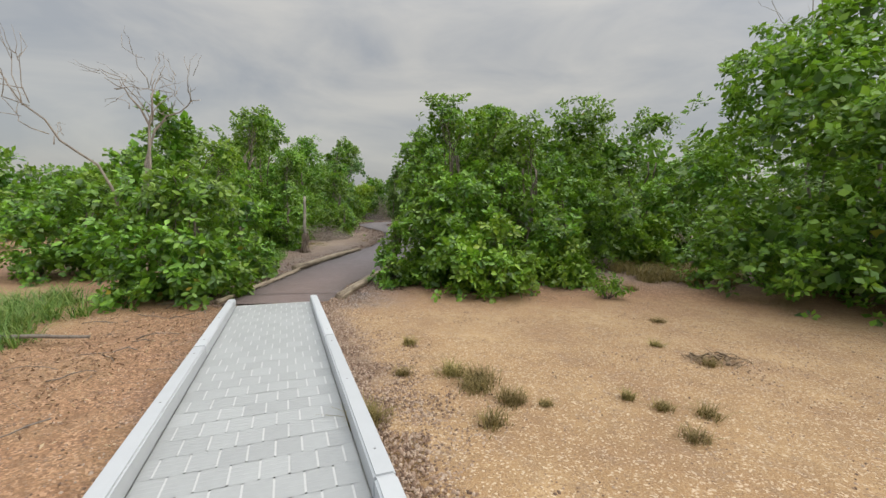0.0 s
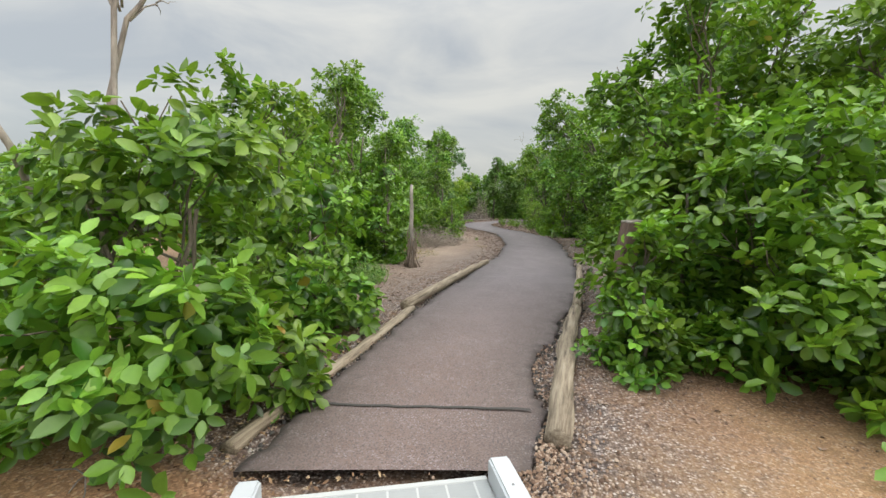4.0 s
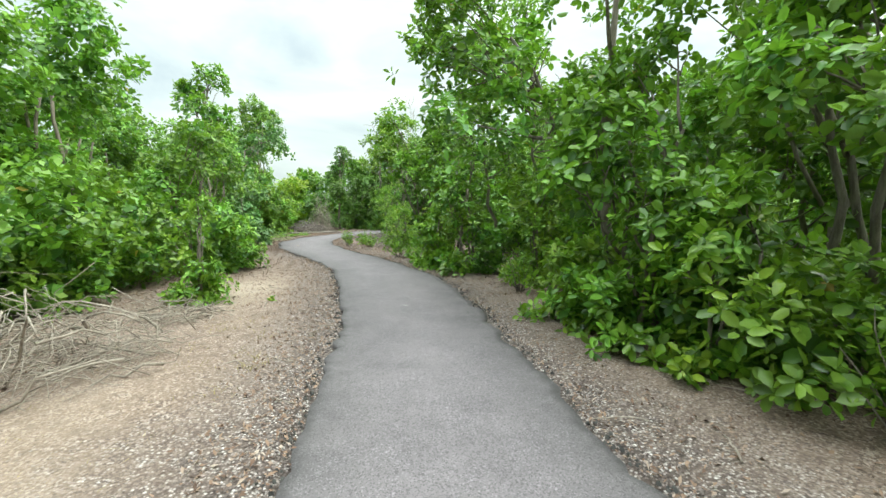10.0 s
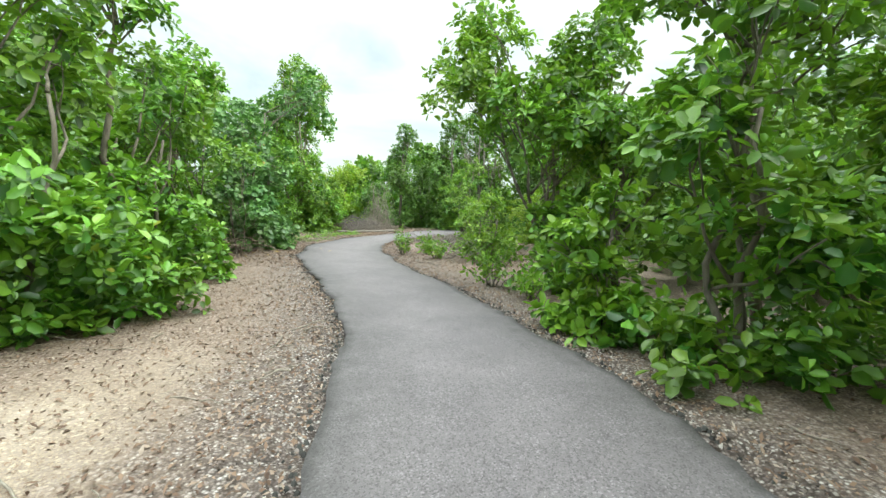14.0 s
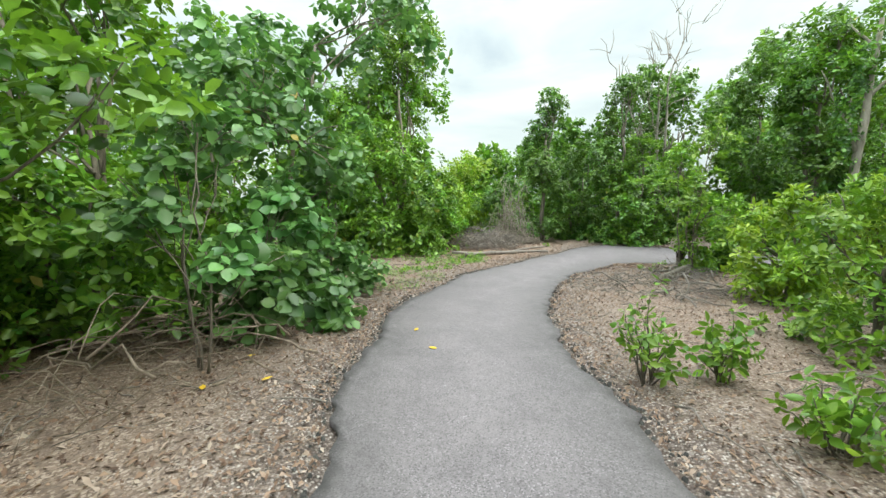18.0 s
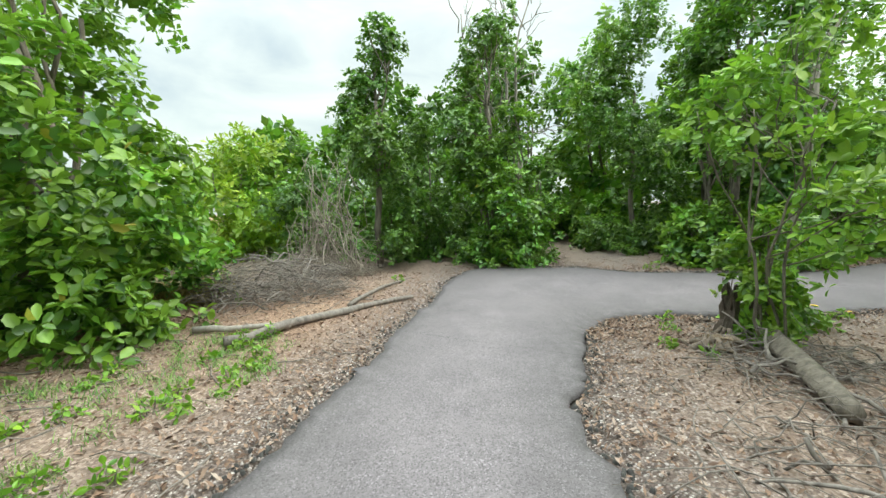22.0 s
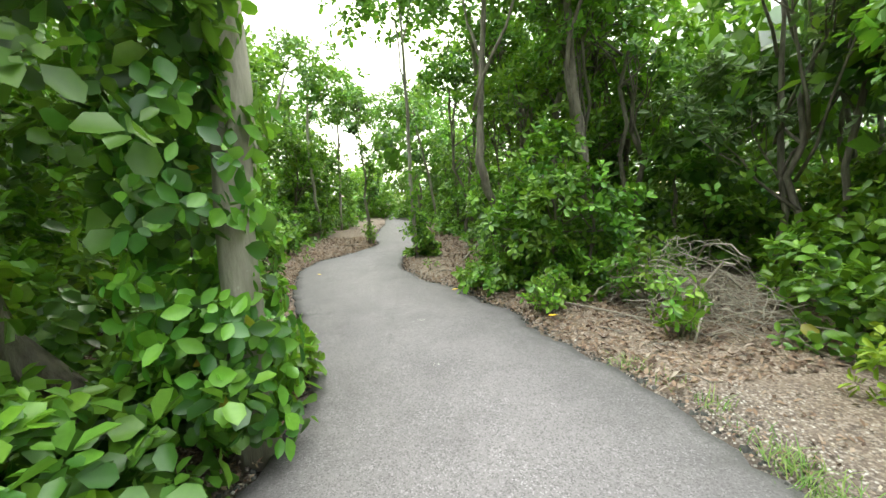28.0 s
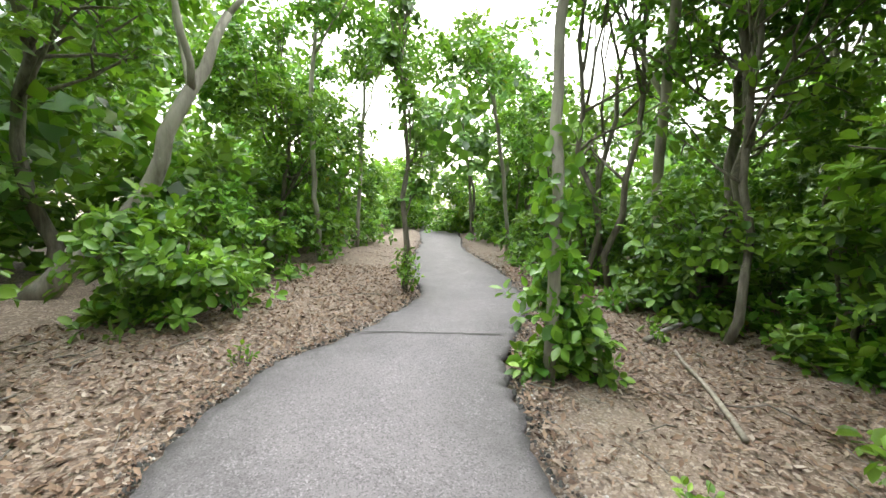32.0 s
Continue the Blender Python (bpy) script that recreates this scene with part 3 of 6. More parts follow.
def plant(kind, x, y, h, r, seed, low=0.1, density=1.0, blobs=0, leaf=1.0, lean=(0, 0), name="", label="", stems=3, trunk=0.0, squash=1.0, group="", thick=1.0, detail=1):
    """A shrub or tree: stems that carry several uneven clumps of leaves between low * h and h."""
    rng = np.random.default_rng(seed)
    length, width, per, mat, bark, spread = SPECIES[kind]
    length, width = length * leaf, width * leaf
    z0 = ground_z(x, y) - 0.05
    is_tree = h > 4.2 or trunk > 0.07
    root = thing(name or ("tree" if is_tree else "shrub"), x, y, z0, label or (SHRUB_LABEL[kind].replace("shrub", "tree") if is_tree else SHRUB_LABEL[kind].replace("tall tree", "bush")), "tree" if is_tree else "shrub", group or ("trees beside the path" if is_tree else "shrubs beside the path"))
    nb = blobs or int(7 + 5.0 * r)
    taper = 0.32 if kind == "vine" else 0.42
    if low >= 0.28 and (x > 3 or trunk):
        density *= 0.5 if x > 3 else 0.68
    z_lo, z_hi = h * low, h
    span = max(z_hi - z_lo, 0.2)
    centres, sizes = [], []
    for i in range(nb):
        f = 1.0 if i == 0 else ((i * 0.618034 + 0.13) % 1.0) ** 1.2
        br = r * rng.uniform(0.30, 0.54) * (0.8 if i == 0 else 1.0)
        bz = min(br * rng.uniform(0.75, 1.05) * squash, span * 0.5)
        zz = z_lo + bz * 0.85 + f * max(span - 1.8 * bz, 0.0)
        ring = (1 - taper * max(0, (f - 0.5) / 0.5) ** 1.4) * (r - br * 0.75)
        a = i * 2.4 + rng.uniform(-0.4, 0.4)
        rad = ring * rng.uniform(0.6, 1.08) if i else 0.15 * r
        centres.append((rad * math.cos(a) + lean[0] * f, rad * math.sin(a) + lean[1] * f, zz))
        sizes.append((br, br * rng.uniform(0.85, 1.15), bz))
    if low < 0.2 and not blobs:
        ring_n = int(3 + 2.6 * r)
        for i in range(ring_n + 3):
            a = i * 6.283 / ring_n + rng.uniform(-0.25, 0.25)
            br = r * rng.uniform(0.30, 0.44)
            bz = min(br * rng.uniform(0.8, 1.2), 0.45 * h)
            rad = (r - br * 0.8) * (rng.uniform(0.75, 1.05) if i < ring_n else rng.uniform(0.2, 0.5))
            centres.append((rad * math.cos(a), rad * math.sin(a), 0.5 * z_lo + bz * rng.uniform(0.5, 0.95)))
            sizes.append((br, br, bz))
    # stems
    t_r = trunk or (0.013 + 0.007 * h) * thick
    k_trunk = 1 if trunk else stems
    fork = []
    for s in range(k_trunk):
        a = rng.uniform(0, 6.28)
        base = (0.10 * r * math.cos(a) * (k_trunk > 1), 0.10 * r * math.sin(a) * (k_trunk > 1), 0.0)
        top = (lean[0] * 0.6 + 0.3 * r * math.cos(a) * (k_trunk > 1), lean[1] * 0.6 + 0.3 * r * math.sin(a) * (k_trunk > 1), z_lo + 0.62 * span)
        pts = curve_points(base, top, 9, 0.0, rng, 0.12)
        fork.append(pts)
        child("trunk", tubes_mesh("trunk", [tube_arrays(pts, np.linspace(t_r, t_r * 0.45, 9), 8, 0.10, rng)], bark), root)
    inner = []
    for c, sz in zip(centres, sizes):
        pts = fork[int(rng.integers(len(fork)))]
        j = int(np.clip(np.searchsorted(pts[:, 2], c[2] * (rng.uniform(0.6, 0.88) if trunk else rng.uniform(0.35, 0.75))), 1, len(pts) - 1))
        b = curve_points(pts[j], c, 6, -0.05, rng, 0.10)
        twigs = [tube_arrays(b, np.linspace(t_r * (0.36 if trunk else 0.5), 0.007, 6), 5)]
        for q in range(3):
            e = np.asarray(c) + unit(rng.normal(0, 1, (1, 3)))[0] * np.asarray(sz) * 0.8
            twigs.append(tube_arrays(curve_points(b[3 + q % 2], e, 4, 0.02, rng, 0.1), np.linspace(t_r * 0.25, 0.005, 4), 4))
        if c[2] > 0.35 * h and h > 1.3 and detail:
            child("branch", tubes_mesh("branch", twigs, bark), root)
        area = 4 * math.pi * (sz[0] * sz[1] * sz[2]) ** (2 / 3)
        shoots = int(max(12, density * 1.12 * area / (per * length * width)))
        pos, axis = blob_shoots(c, sz, shoots, rng, pad=0.95 * length)
        # no leaves deep inside a neighbouring clump
        keep = np.ones(len(pos), bool)
        for c2, s2 in zip(centres, sizes):
            if c2 is not c:
                keep &= np.sum(((pos - np.array(c2)) / np.array(s2)) ** 2, 1) > 0.42
        pos, axis = pos[keep], axis[keep]
        if not len(pos):
            continue
        pos[:, 2] = np.maximum(pos[:, 2], 0.10)
        outer_v, outer_q = leaves_arrays(pos, axis, per, length, width, rng, spread, detail=detail)
        # sparser, larger leaves fill the inside of the clump
        k = max(3, int(0.12 * shoots))
        pin = np.asarray(c) + unit(rng.normal(0, 1, (k, 3))) * (rng.uniform(0, 1, (k, 1)) ** 0.5 * 0.55) * np.asarray(sz)
        pin[:, 2] = np.maximum(pin[:, 2], 0.12)
        inner_v, inner_q = leaves_arrays(pin, unit(rng.normal(0, 1, (k, 3)) + np.array([0, 0, 0.5])), per, length * (1.15 if detail else 1.5), width * (1.3 if detail else 1.9), rng, spread, detail=min(detail, 1))
        # shoots that face up get more tint, sunlit tops put into the leaf colour
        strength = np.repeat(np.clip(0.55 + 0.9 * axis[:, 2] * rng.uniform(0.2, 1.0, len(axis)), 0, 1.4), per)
        clump = child("leaf_clump", young_lit_mesh("leaf_clump", (outer_v, outer_q), per, strength, mat, LEAF_CORNERS[detail]), root)
        tagged(clump, kind="stuff")
        inner.append((inner_v, inner_q))
    if inner:
        base = np.cumsum([0] + [len(v) for v, q in inner])
        tagged(child("inner_leaf_clump", quads_mesh("inner_leaf_clump", np.vstack([v for v, q in inner]), np.vstack([q + o for (v, q), o in zip(inner, base)]), mat), root), kind="stuff")
    return root


def sprig(x, y, h, r, sd, kind="light", stems=0, name="sapling", label="low seedling clump with a few bright green leaves", group="seedlings beside the path", leaf=0.68):
    """A small open plant: thin stems, each with a few rosettes of leaves."""
    g = np.random.default_rng(sd)
    length, width, per, mat, bark, spread = SPECIES[kind]
    length, width = length * leaf, width * leaf
    root = thing(name, x, y, ground_z(x, y) - 0.03, label, "seedling", group)
    for k in range(stems or int(5 + 22 * r)):
        a = k * 2.4 + g.uniform(-0.5, 0.5)
        q = math.sqrt((k + 0.5) / (stems or int(5 + 22 * r)))
        tip = np.array([r * q * math.cos(a), r * q * math.sin(a), h * (1.05 - 0.6 * q * q) * g.uniform(0.65, 1.05)])
        pts = curve_points((0.05 * r * math.cos(a), 0.05 * r * math.sin(a), 0.0), tip, 6, 0.05 * h, g, 0.12)
        stem = child("stem", tubes_mesh("stem", [tube_arrays(pts, np.linspace(0.006 + 0.004 * h, 0.003, 6), 5)], bark), root)
        at = pts[[2, 3, 4, 5]] if h > 0.3 else pts[[4, 5]]
        axis = unit(np.gradient(pts, axis=0)[[2, 3, 4, 5] if h > 0.3 else [4, 5]] + g.normal(0, 0.15, at.shape) + np.array([0, 0, 0.05]))
        n = max(4, per - 2)
        me = young_lit_mesh("leaf_spray", leaves_arrays(at, axis, n, length, width, g, spread, detail=2), n, np.tile(g.uniform(0.3, 1.2, len(at))[:, None], (1, n)).ravel(), mat, 9)
        tagged(child("leaf_spray", me, stem), kind="stuff")
    return root

# ---- the path ----
EDGE_L = [(-2.70, 4.95), (-2.68, 6.8), (-2.6, 9.5), (-2.3, 12.0), (-2.05, 14.5), (-1.95, 17), (-2.15, 19.5), (-2.6, 22.5), (-3.3, 24.8), (-4.45, 27.15), (-5.38, 29.2), (-6.0, 31.15), (-6.1, 33),
          (-5.7, 35.2), (-5.0, 37.2), (-4.0, 39.3), (-2.8, 42.0), (-0.85, 41.7), (0.35, 40.55), (1.5, 40.0), (3.5, 39.45), (4.7, 39.6), (7.5, 40.2), (9.2, 40.25), (10.5, 39.6), (12.2, 38.8), (15, 38.8), (19, 38.4), (30, 37.6)]
EDGE_R = [(-0.95, 5.35), (-0.95, 6.8), (-0.55, 8.9), (-0.15, 11), (0.05, 13.7), (0.05, 16), (-0.04, 19.3), (-0.25, 21.7), (-0.95, 24), (-1.6, 25.7), (-2.48, 27.5), (-3.35, 29.8), (-3.85, 31.8),
          (-4.0, 33.4), (-3.5, 35.6), (-2.85, 36.9), (-2.45, 37.35), (-2.05, 37.62), (-1.3, 37.6), (-0.3, 37.25), (2.4, 36.98), (4.6, 37.26), (6.1, 37.6), (8.0, 38.3), (9.8, 38.25), (11.6, 37.4), (14, 37.2), (17.5, 37.2), (30, 35.6)]


def spline(pts, per=14):
    p = np.array(pts, float)
    p = np.vstack([2 * p[0] - p[1], p, 2 * p[-1] - p[-2]])
    out = []
    for i in range(1, len(p) - 2):
        for s in np.arange(per) / per:
            a, b, c, d = p[i - 1], p[i], p[i + 1], p[i + 2]
            out.append(0.5 * (2 * b + (c - a) * s + (2 * a - 5 * b + 4 * c - d) * s * s + (3 * b - a - 3 * c + d) * s ** 3))
    out.append(p[-2])
    return np.array(out)


rng0 = np.random.default_rng(5)
LINE_L, LINE_R = spline(EDGE_L, 22), spline(EDGE_R, 22)
n_line = len(LINE_L)


def ragged(line, seed):
    g = np.random.default_rng(seed)
    fine = g.normal(0, 1, n_line)
    soft = np.convolve(g.normal(0, 1, n_line), np.ones(9) / 3.0, "same")
    nrm = np.gradient(line, axis=0)
    nrm = np.stack([-nrm[:, 1], nrm[:, 0]], 1)
    nrm = unit(nrm)
    step = np.linalg.norm(np.gradient(line, axis=0), axis=1)
    return line + nrm * ((0.020 * fine + 0.038 * soft) * np.clip(step / 0.06, 0, 1) ** 1.5)[:, None]


LINE_L, LINE_R = ragged(LINE_L, 11), ragged(LINE_R, 12)
ALL_EDGE = np.vstack([LINE_L, LINE_R])


def build_path():
    across = np.array([0, 0.0, 0.05, 0.14, 0.32, 0.5, 0.68, 0.86, 0.95, 1.0, 1.0])
    drop = np.array([-0.055, -0.006, 0.0, 0.004, 0.008, 0.010, 0.008, 0.004, 0.0, -0.006, -0.055])
    rim = np.array([1, 1, 0.72, 0.45, 0.12, 0, 0.12, 0.45, 0.72, 1, 1.0])
    rows = LINE_L[:, None] * (1 - across)[None, :, None] + LINE_R[:, None] * across[None, :, None]
    z = drop[None] + 0.004 * np.sin(rows[..., 1] * 0.9 + rows[..., 0])
    verts = np.dstack([rows, z]).reshape(-1, 3)
    m = len(across)
    i, j = np.meshgrid(np.arange(n_line - 1), np.arange(m - 1), indexing="ij")
    a = (i * m + j).ravel()
    quads = np.stack([a, a + 1, a + m + 1, a + m], 1)
    me = quads_mesh("asphalt_path", verts, quads, ASPHALT, True)
    at = me.attributes.new("rim", "FLOAT", "POINT")
    at.data.foreach_set("value", np.tile(rim, n_line).astype(np.float32))
    dust = np.clip((11.5 - rows[..., 1]) / 5.0, 0, 1)
    me.attributes.new("dust", "FLOAT", "POINT").data.foreach_set("value", dust.ravel().astype(np.float32))
    return tagged(new("path_asphalt", me), "worn grey asphalt footpath with crumbling dark edges", "path", kind="structure")


build_path()


def edge_distance(x, y):
    p = np.stack([x, y], -1)
    best = np.full(p.shape[:-1], 1e9)
    for k in range(0, len(ALL_EDGE), 3):
        best = np.minimum(best, np.hypot(p[..., 0] - ALL_EDGE[k, 0], p[..., 1] - ALL_EDGE[k, 1]))
    return best


MID = 0.5 * (LINE_L + LINE_R)


def on_path(x, y, grow=0.0):
    """Whether a place lies on the asphalt or the ramp."""
    x, y = np.asarray(x, float), np.asarray(y, float)
    hit = np.zeros(x.shape, bool)
    for k in range(0, n_line - 1, 4):
        k2 = min(k + 4, n_line - 1)
        quad = [LINE_L[k], LINE_R[k], LINE_R[k2], LINE_L[k2]]
        ins = np.ones(x.shape, bool)
        for a, b in zip(quad, quad[1:] + quad[:1]):
            e = b - a
            ins &= (e[0] * (y - a[1]) - e[1] * (x - a[0])) >= -grow * np.hypot(*e)
        hit |= ins
    s = (x - RAMP_END[0]) * RAMP_DIR[0] + (y - RAMP_END[1]) * RAMP_DIR[1]
    w = -(x - RAMP_END[0]) * RAMP_DIR[1] + (y - RAMP_END[1]) * RAMP_DIR[0]
    return hit | ((np.abs(w) < 0.70 + grow) & (s > -0.1) & (s < 12))


RAMP_END = (-1.77, 4.95)
RAMP_DIR = (0.3727, -0.9280)


def build_ground():
    xs = np.concatenate([np.array([-400, -200, -110, -70, -48, -36, -28, -22, -18, -15]), np.arange(-13, 24, 0.3), np.array([25, 28, 32, 38, 48, 65, 100, 200, 400])])
    ys = np.concatenate([np.array([-400, -200, -100, -60, -38, -25, -17, -12]), np.arange(-9, 52, 0.3), np.array([54, 58, 64, 74, 90, 130, 220, 400])])
    X, Y = np.meshgrid(xs, ys)
    S = np.clip((5.2 - Y) / 7.0, 0, 1)
    Z = 0.30 * S * S * (3 - 2 * S)
    dist = edge_distance(np.clip(X, -13, 24), np.clip(Y, -9, 52))
    inside = on_path(X, Y, 0.12)
    Z = Z + np.where(np.abs(X) + np.abs(Y) < 80, 0.02 * np.sin(1.7 * X + 0.6 * Y) * np.sin(1.3 * Y - 0.4 * X) + rng0.normal(0, 0.006, X.shape), 0)
    near = np.clip(1 - dist / 0.8, 0, 1) * (Y > 4.9)
    Z = Z - 0.028 * near
    s = (X - RAMP_END[0]) * RAMP_DIR[0] + (Y - RAMP_END[1]) * RAMP_DIR[1]
    w = np.abs(-(X - RAMP_END[0]) * RAMP_DIR[1] + (Y - RAMP_END[1]) * RAMP_DIR[0])
    Z = np.where(inside, Z - 0.09, Z)
    # raised bank inside the left bend
    Z = Z + 0.05 * np.exp(-(((X + 3.6) / 0.9) ** 2 + ((Y - 15.5) / 3.0) ** 2))
    verts = np.stack([X, Y, Z], -1).reshape(-1, 3)
    nx = len(xs)
    i, j = np.meshgrid(np.arange(len(ys) - 1), np.arange(nx - 1), indexing="ij")
    a = (i * nx + j).ravel()
    me = quads_mesh("ground", verts, np.stack([a, a + 1, a + nx + 1, a + nx], 1), GROUND, True)
    gravel = np.clip(1.15 - dist / np.where(Y < 16, 1.5, 1.1), 0, 1) * np.where(Y > 26, 0.85, 1.0) * np.where((X > 3), 0.25, 1.0)
    ramp_g = np.clip(1.1 - np.abs(w - 0.72) / 0.4, 0, 1) * (s > -1.2) * (s < 4) * (np.where((X - RAMP_END[0]) > -0.3725 / 0.928 * (Y - RAMP_END[1]), 0.9, 0.35))
    gravel = np.maximum(gravel * (Y > 5), ramp_g)
    sand = np.clip((7.5 - Y) / 3.0, 0, 1) * 1.2 + 0.85 * np.clip((-X - 8.5 + np.sin(0.7 * Y)) / 4.0, 0, 1)
    sand = np.maximum(sand, 0.7 * np.exp(-(((X + 3.9) / 1.2) ** 2 + ((Y - 15.2) / 2.2) ** 2)))
    sand = np.maximum(sand, 1.15 * np.exp(-(((X + 4.0) / 0.8) ** 2 + ((Y - 20.9) / 1.9) ** 2)))
    spur = np.exp(-(((X - 1.0 - 0.25 * (Y - 42)) / 1.0) ** 2)) * np.clip((Y - 40) / 0.8, 0, 1) * (X < 8)
    sand = np.maximum(sand, 0.75 * spur)
    gravel = np.maximum(gravel, 0.75 * spur * np.clip((45 - Y) / 2.0, 0, 1))
    sand = np.maximum(sand, 0.3 * np.exp(-(((X + 5.6) / 1.2) ** 2 + ((Y - 39.0) / 1.8) ** 2)))
    sand = np.maximum(sand, 0.8 * np.exp(-(((X - 8.4) / 1.2) ** 2 + ((Y - 37.8) / 0.45) ** 2)))
    woods = np.clip((X - 1.8) / 1.5, 0, 1) * np.clip((Y - 29) / 3.0, 0, 1)
    sand = sand - 0.5 * woods * (sand < 0.35)
    left = -(X - RAMP_END[0]) * RAMP_DIR[1] + (Y - RAMP_END[1]) * RAMP_DIR[0] < 0
    sand = np.where(left & (X > -6.5) & (Y < 8.5), sand * np.clip((-X - 2.6) / 2.0, 0.3, 0.85), sand)
    ochre = np.clip((9.5 - Y) / 3.0, 0, 1) + 1.0 * np.clip((-X - 8.5 + np.sin(0.7 * Y)) / 4.0, 0, 1)
    ochre = ochre + 0.55 * np.exp(-(((X + 6.0) / 1.6) ** 2 + ((Y - 39.0) / 2.2) ** 2))
    for nm, val in (("gravel", gravel), ("sand", sand), ("ochre", np.clip(ochre, 0, 1))):
        me.attributes.new(nm, "FLOAT", "POINT").data.foreach_set("value", val.ravel().astype(np.float32))
    return tagged(new("ground", me), "sandy soil with gravel and dry leaf litter", "ground", kind="structure")


build_ground()


# ---- the ramp ----
def build_ramp():
    root = thing("boardwalk_ramp", RAMP_END[0], RAMP_END[1], 0, "pale grey composite boardwalk ramp with raised side kerbs", "boardwalk", kind="structure")
    root.rotation_euler = (0, 0, math.atan2(RAMP_DIR[1], RAMP_DIR[0]))
    slope, length, half = 0.052, 11.0, 0.70

    def z_at(s):
        return 0.045 + slope * min(s, 7.6)

    # local x runs up the ramp, local y across it
    def box(x0, x1, y0, y1, z_top, thick, bev=0.0):
        bm = bmesh.new()
        vs = [bm.verts.new((x, y, z_at(x) + z_top - d)) for d in (thick, 0) for x, y in ((x0, y0), (x1, y0), (x1, y1), (x0, y1))]
        for f in ((3, 2, 1, 0), (4, 5, 6, 7), (0, 1, 5, 4), (1, 2, 6, 5), (2, 3, 7, 6), (3, 0, 4, 7)):
            bm.faces.new([vs[i] for i in f])
        if bev:
            bmesh.ops.bevel(bm, geom=bm.edges[:], offset=bev, segments=2, affect="EDGES")
        return bm

    x = 0.0
    for k in range(4):
        for side in (-1, 1):
            y0, y1 = (half - 0.115, half) if side > 0 else (-half, -half + 0.115)
            part("kerb", box(x + 0.003 * k, x + 2.75, y0, y1, 0.125, 0.14, 0.012), KERB, root)
            for q in (0.25, 1.4, 2.5):
                bm = bmesh.new()
                bmesh.ops.create_cone(bm, cap_ends=True, segments=10, radius1=0.008, radius2=0.006, depth=0.004)
                bmesh.ops.translate(bm, vec=(x + q, (y0 + y1) / 2, z_at(x + q) + 0.126), verts=bm.verts)
                part("screw", bm, STEEL, root)
        x += 2.75
    part("bearer", box(0.0, length, -half, half, -0.012, 0.10), DECK, root, "grey bearers under the deck")
    # rows of slabs in running bond with pale joints
    pitch, wide = 0.205, 0.155
    rows = int(length / pitch)
    inner = half - 0.118
    made = {}
    for r in range(rows):
        off = (r % 2) * wide / 2
        y = -inner + off - wide
        while y < inner - 0.01:
            a, b = max(y, -inner), min(y + wide, inner)
            if b - a > 0.02:
                key = round(b - a, 3)
                if r * pitch < 7.3:
                    if key not in made:
                        bm = bmesh.new()
                        w = key / 2 - 0.006
                        grooves = 5
                        prof = []
                        for g in range(grooves):
                            g0 = -pitch / 2 + 0.0006 + g * (pitch - 0.0012) / grooves
                            g1 = g0 + (pitch - 0.0012) / grooves
                            prof += [(g0, -0.0012), (g0 + 0.006, 0.0), (g1 - 0.006, 0.0)]
                        prof.append((pitch / 2 - 0.0006, -0.0012))
                        top = [[bm.verts.new((px, sy * w, pz)) for px, pz in prof] for sy in (-1, 1)]
                        for q in range(len(prof) - 1):
                            bm.faces.new((top[0][q], top[0][q + 1], top[1][q + 1], top[1][q]))
                        me = bpy.data.meshes.new("deck_slab")
                        bm.to_mesh(me)
                        bm.free()
                        me.materials.append(DECK)
                        made[key] = me
                    ob = child("deck_slab", made[key], root)
                    sx = (r + 0.5) * pitch
                    ob.location = (sx, (a + b) / 2, z_at(sx) + rng0.normal(0, 0.0006))
                    ob.rotation_euler = (0, -math.atan(slope), 0)
            y += wide
    bm = bmesh.new()
    for r in range(int(7.3 / pitch)):
        off = (r % 2) * wide / 2
        y = -inner + off
        while y < inner - 0.03:
            if y > -inner + 0.03:
                s0, s1 = r * pitch + 0.012, (r + 1) * pitch - 0.012
                vs = [bm.verts.new((sx, yy, z_at(sx) - 0.0015)) for sx, yy in ((s0, y - 0.0058), (s1, y - 0.0058), (s1, y + 0.0058), (s0, y + 0.0058))]
                bm.faces.new(vs)
            y += wide
    part("joint_strip", bm, DECK_LIP, root, "pale joints between the slabs")
    part("tail_deck", box(7.17, length, -inner, inner, 0.0, 0.05), DECK, root, "far end of the deck")
    part("end_plate", box(-0.02, 0.02, -inner, inner, 0.004, 0.06, 0.003), DECK_LIP, root, "pale strip at the foot of the ramp")


build_ramp()


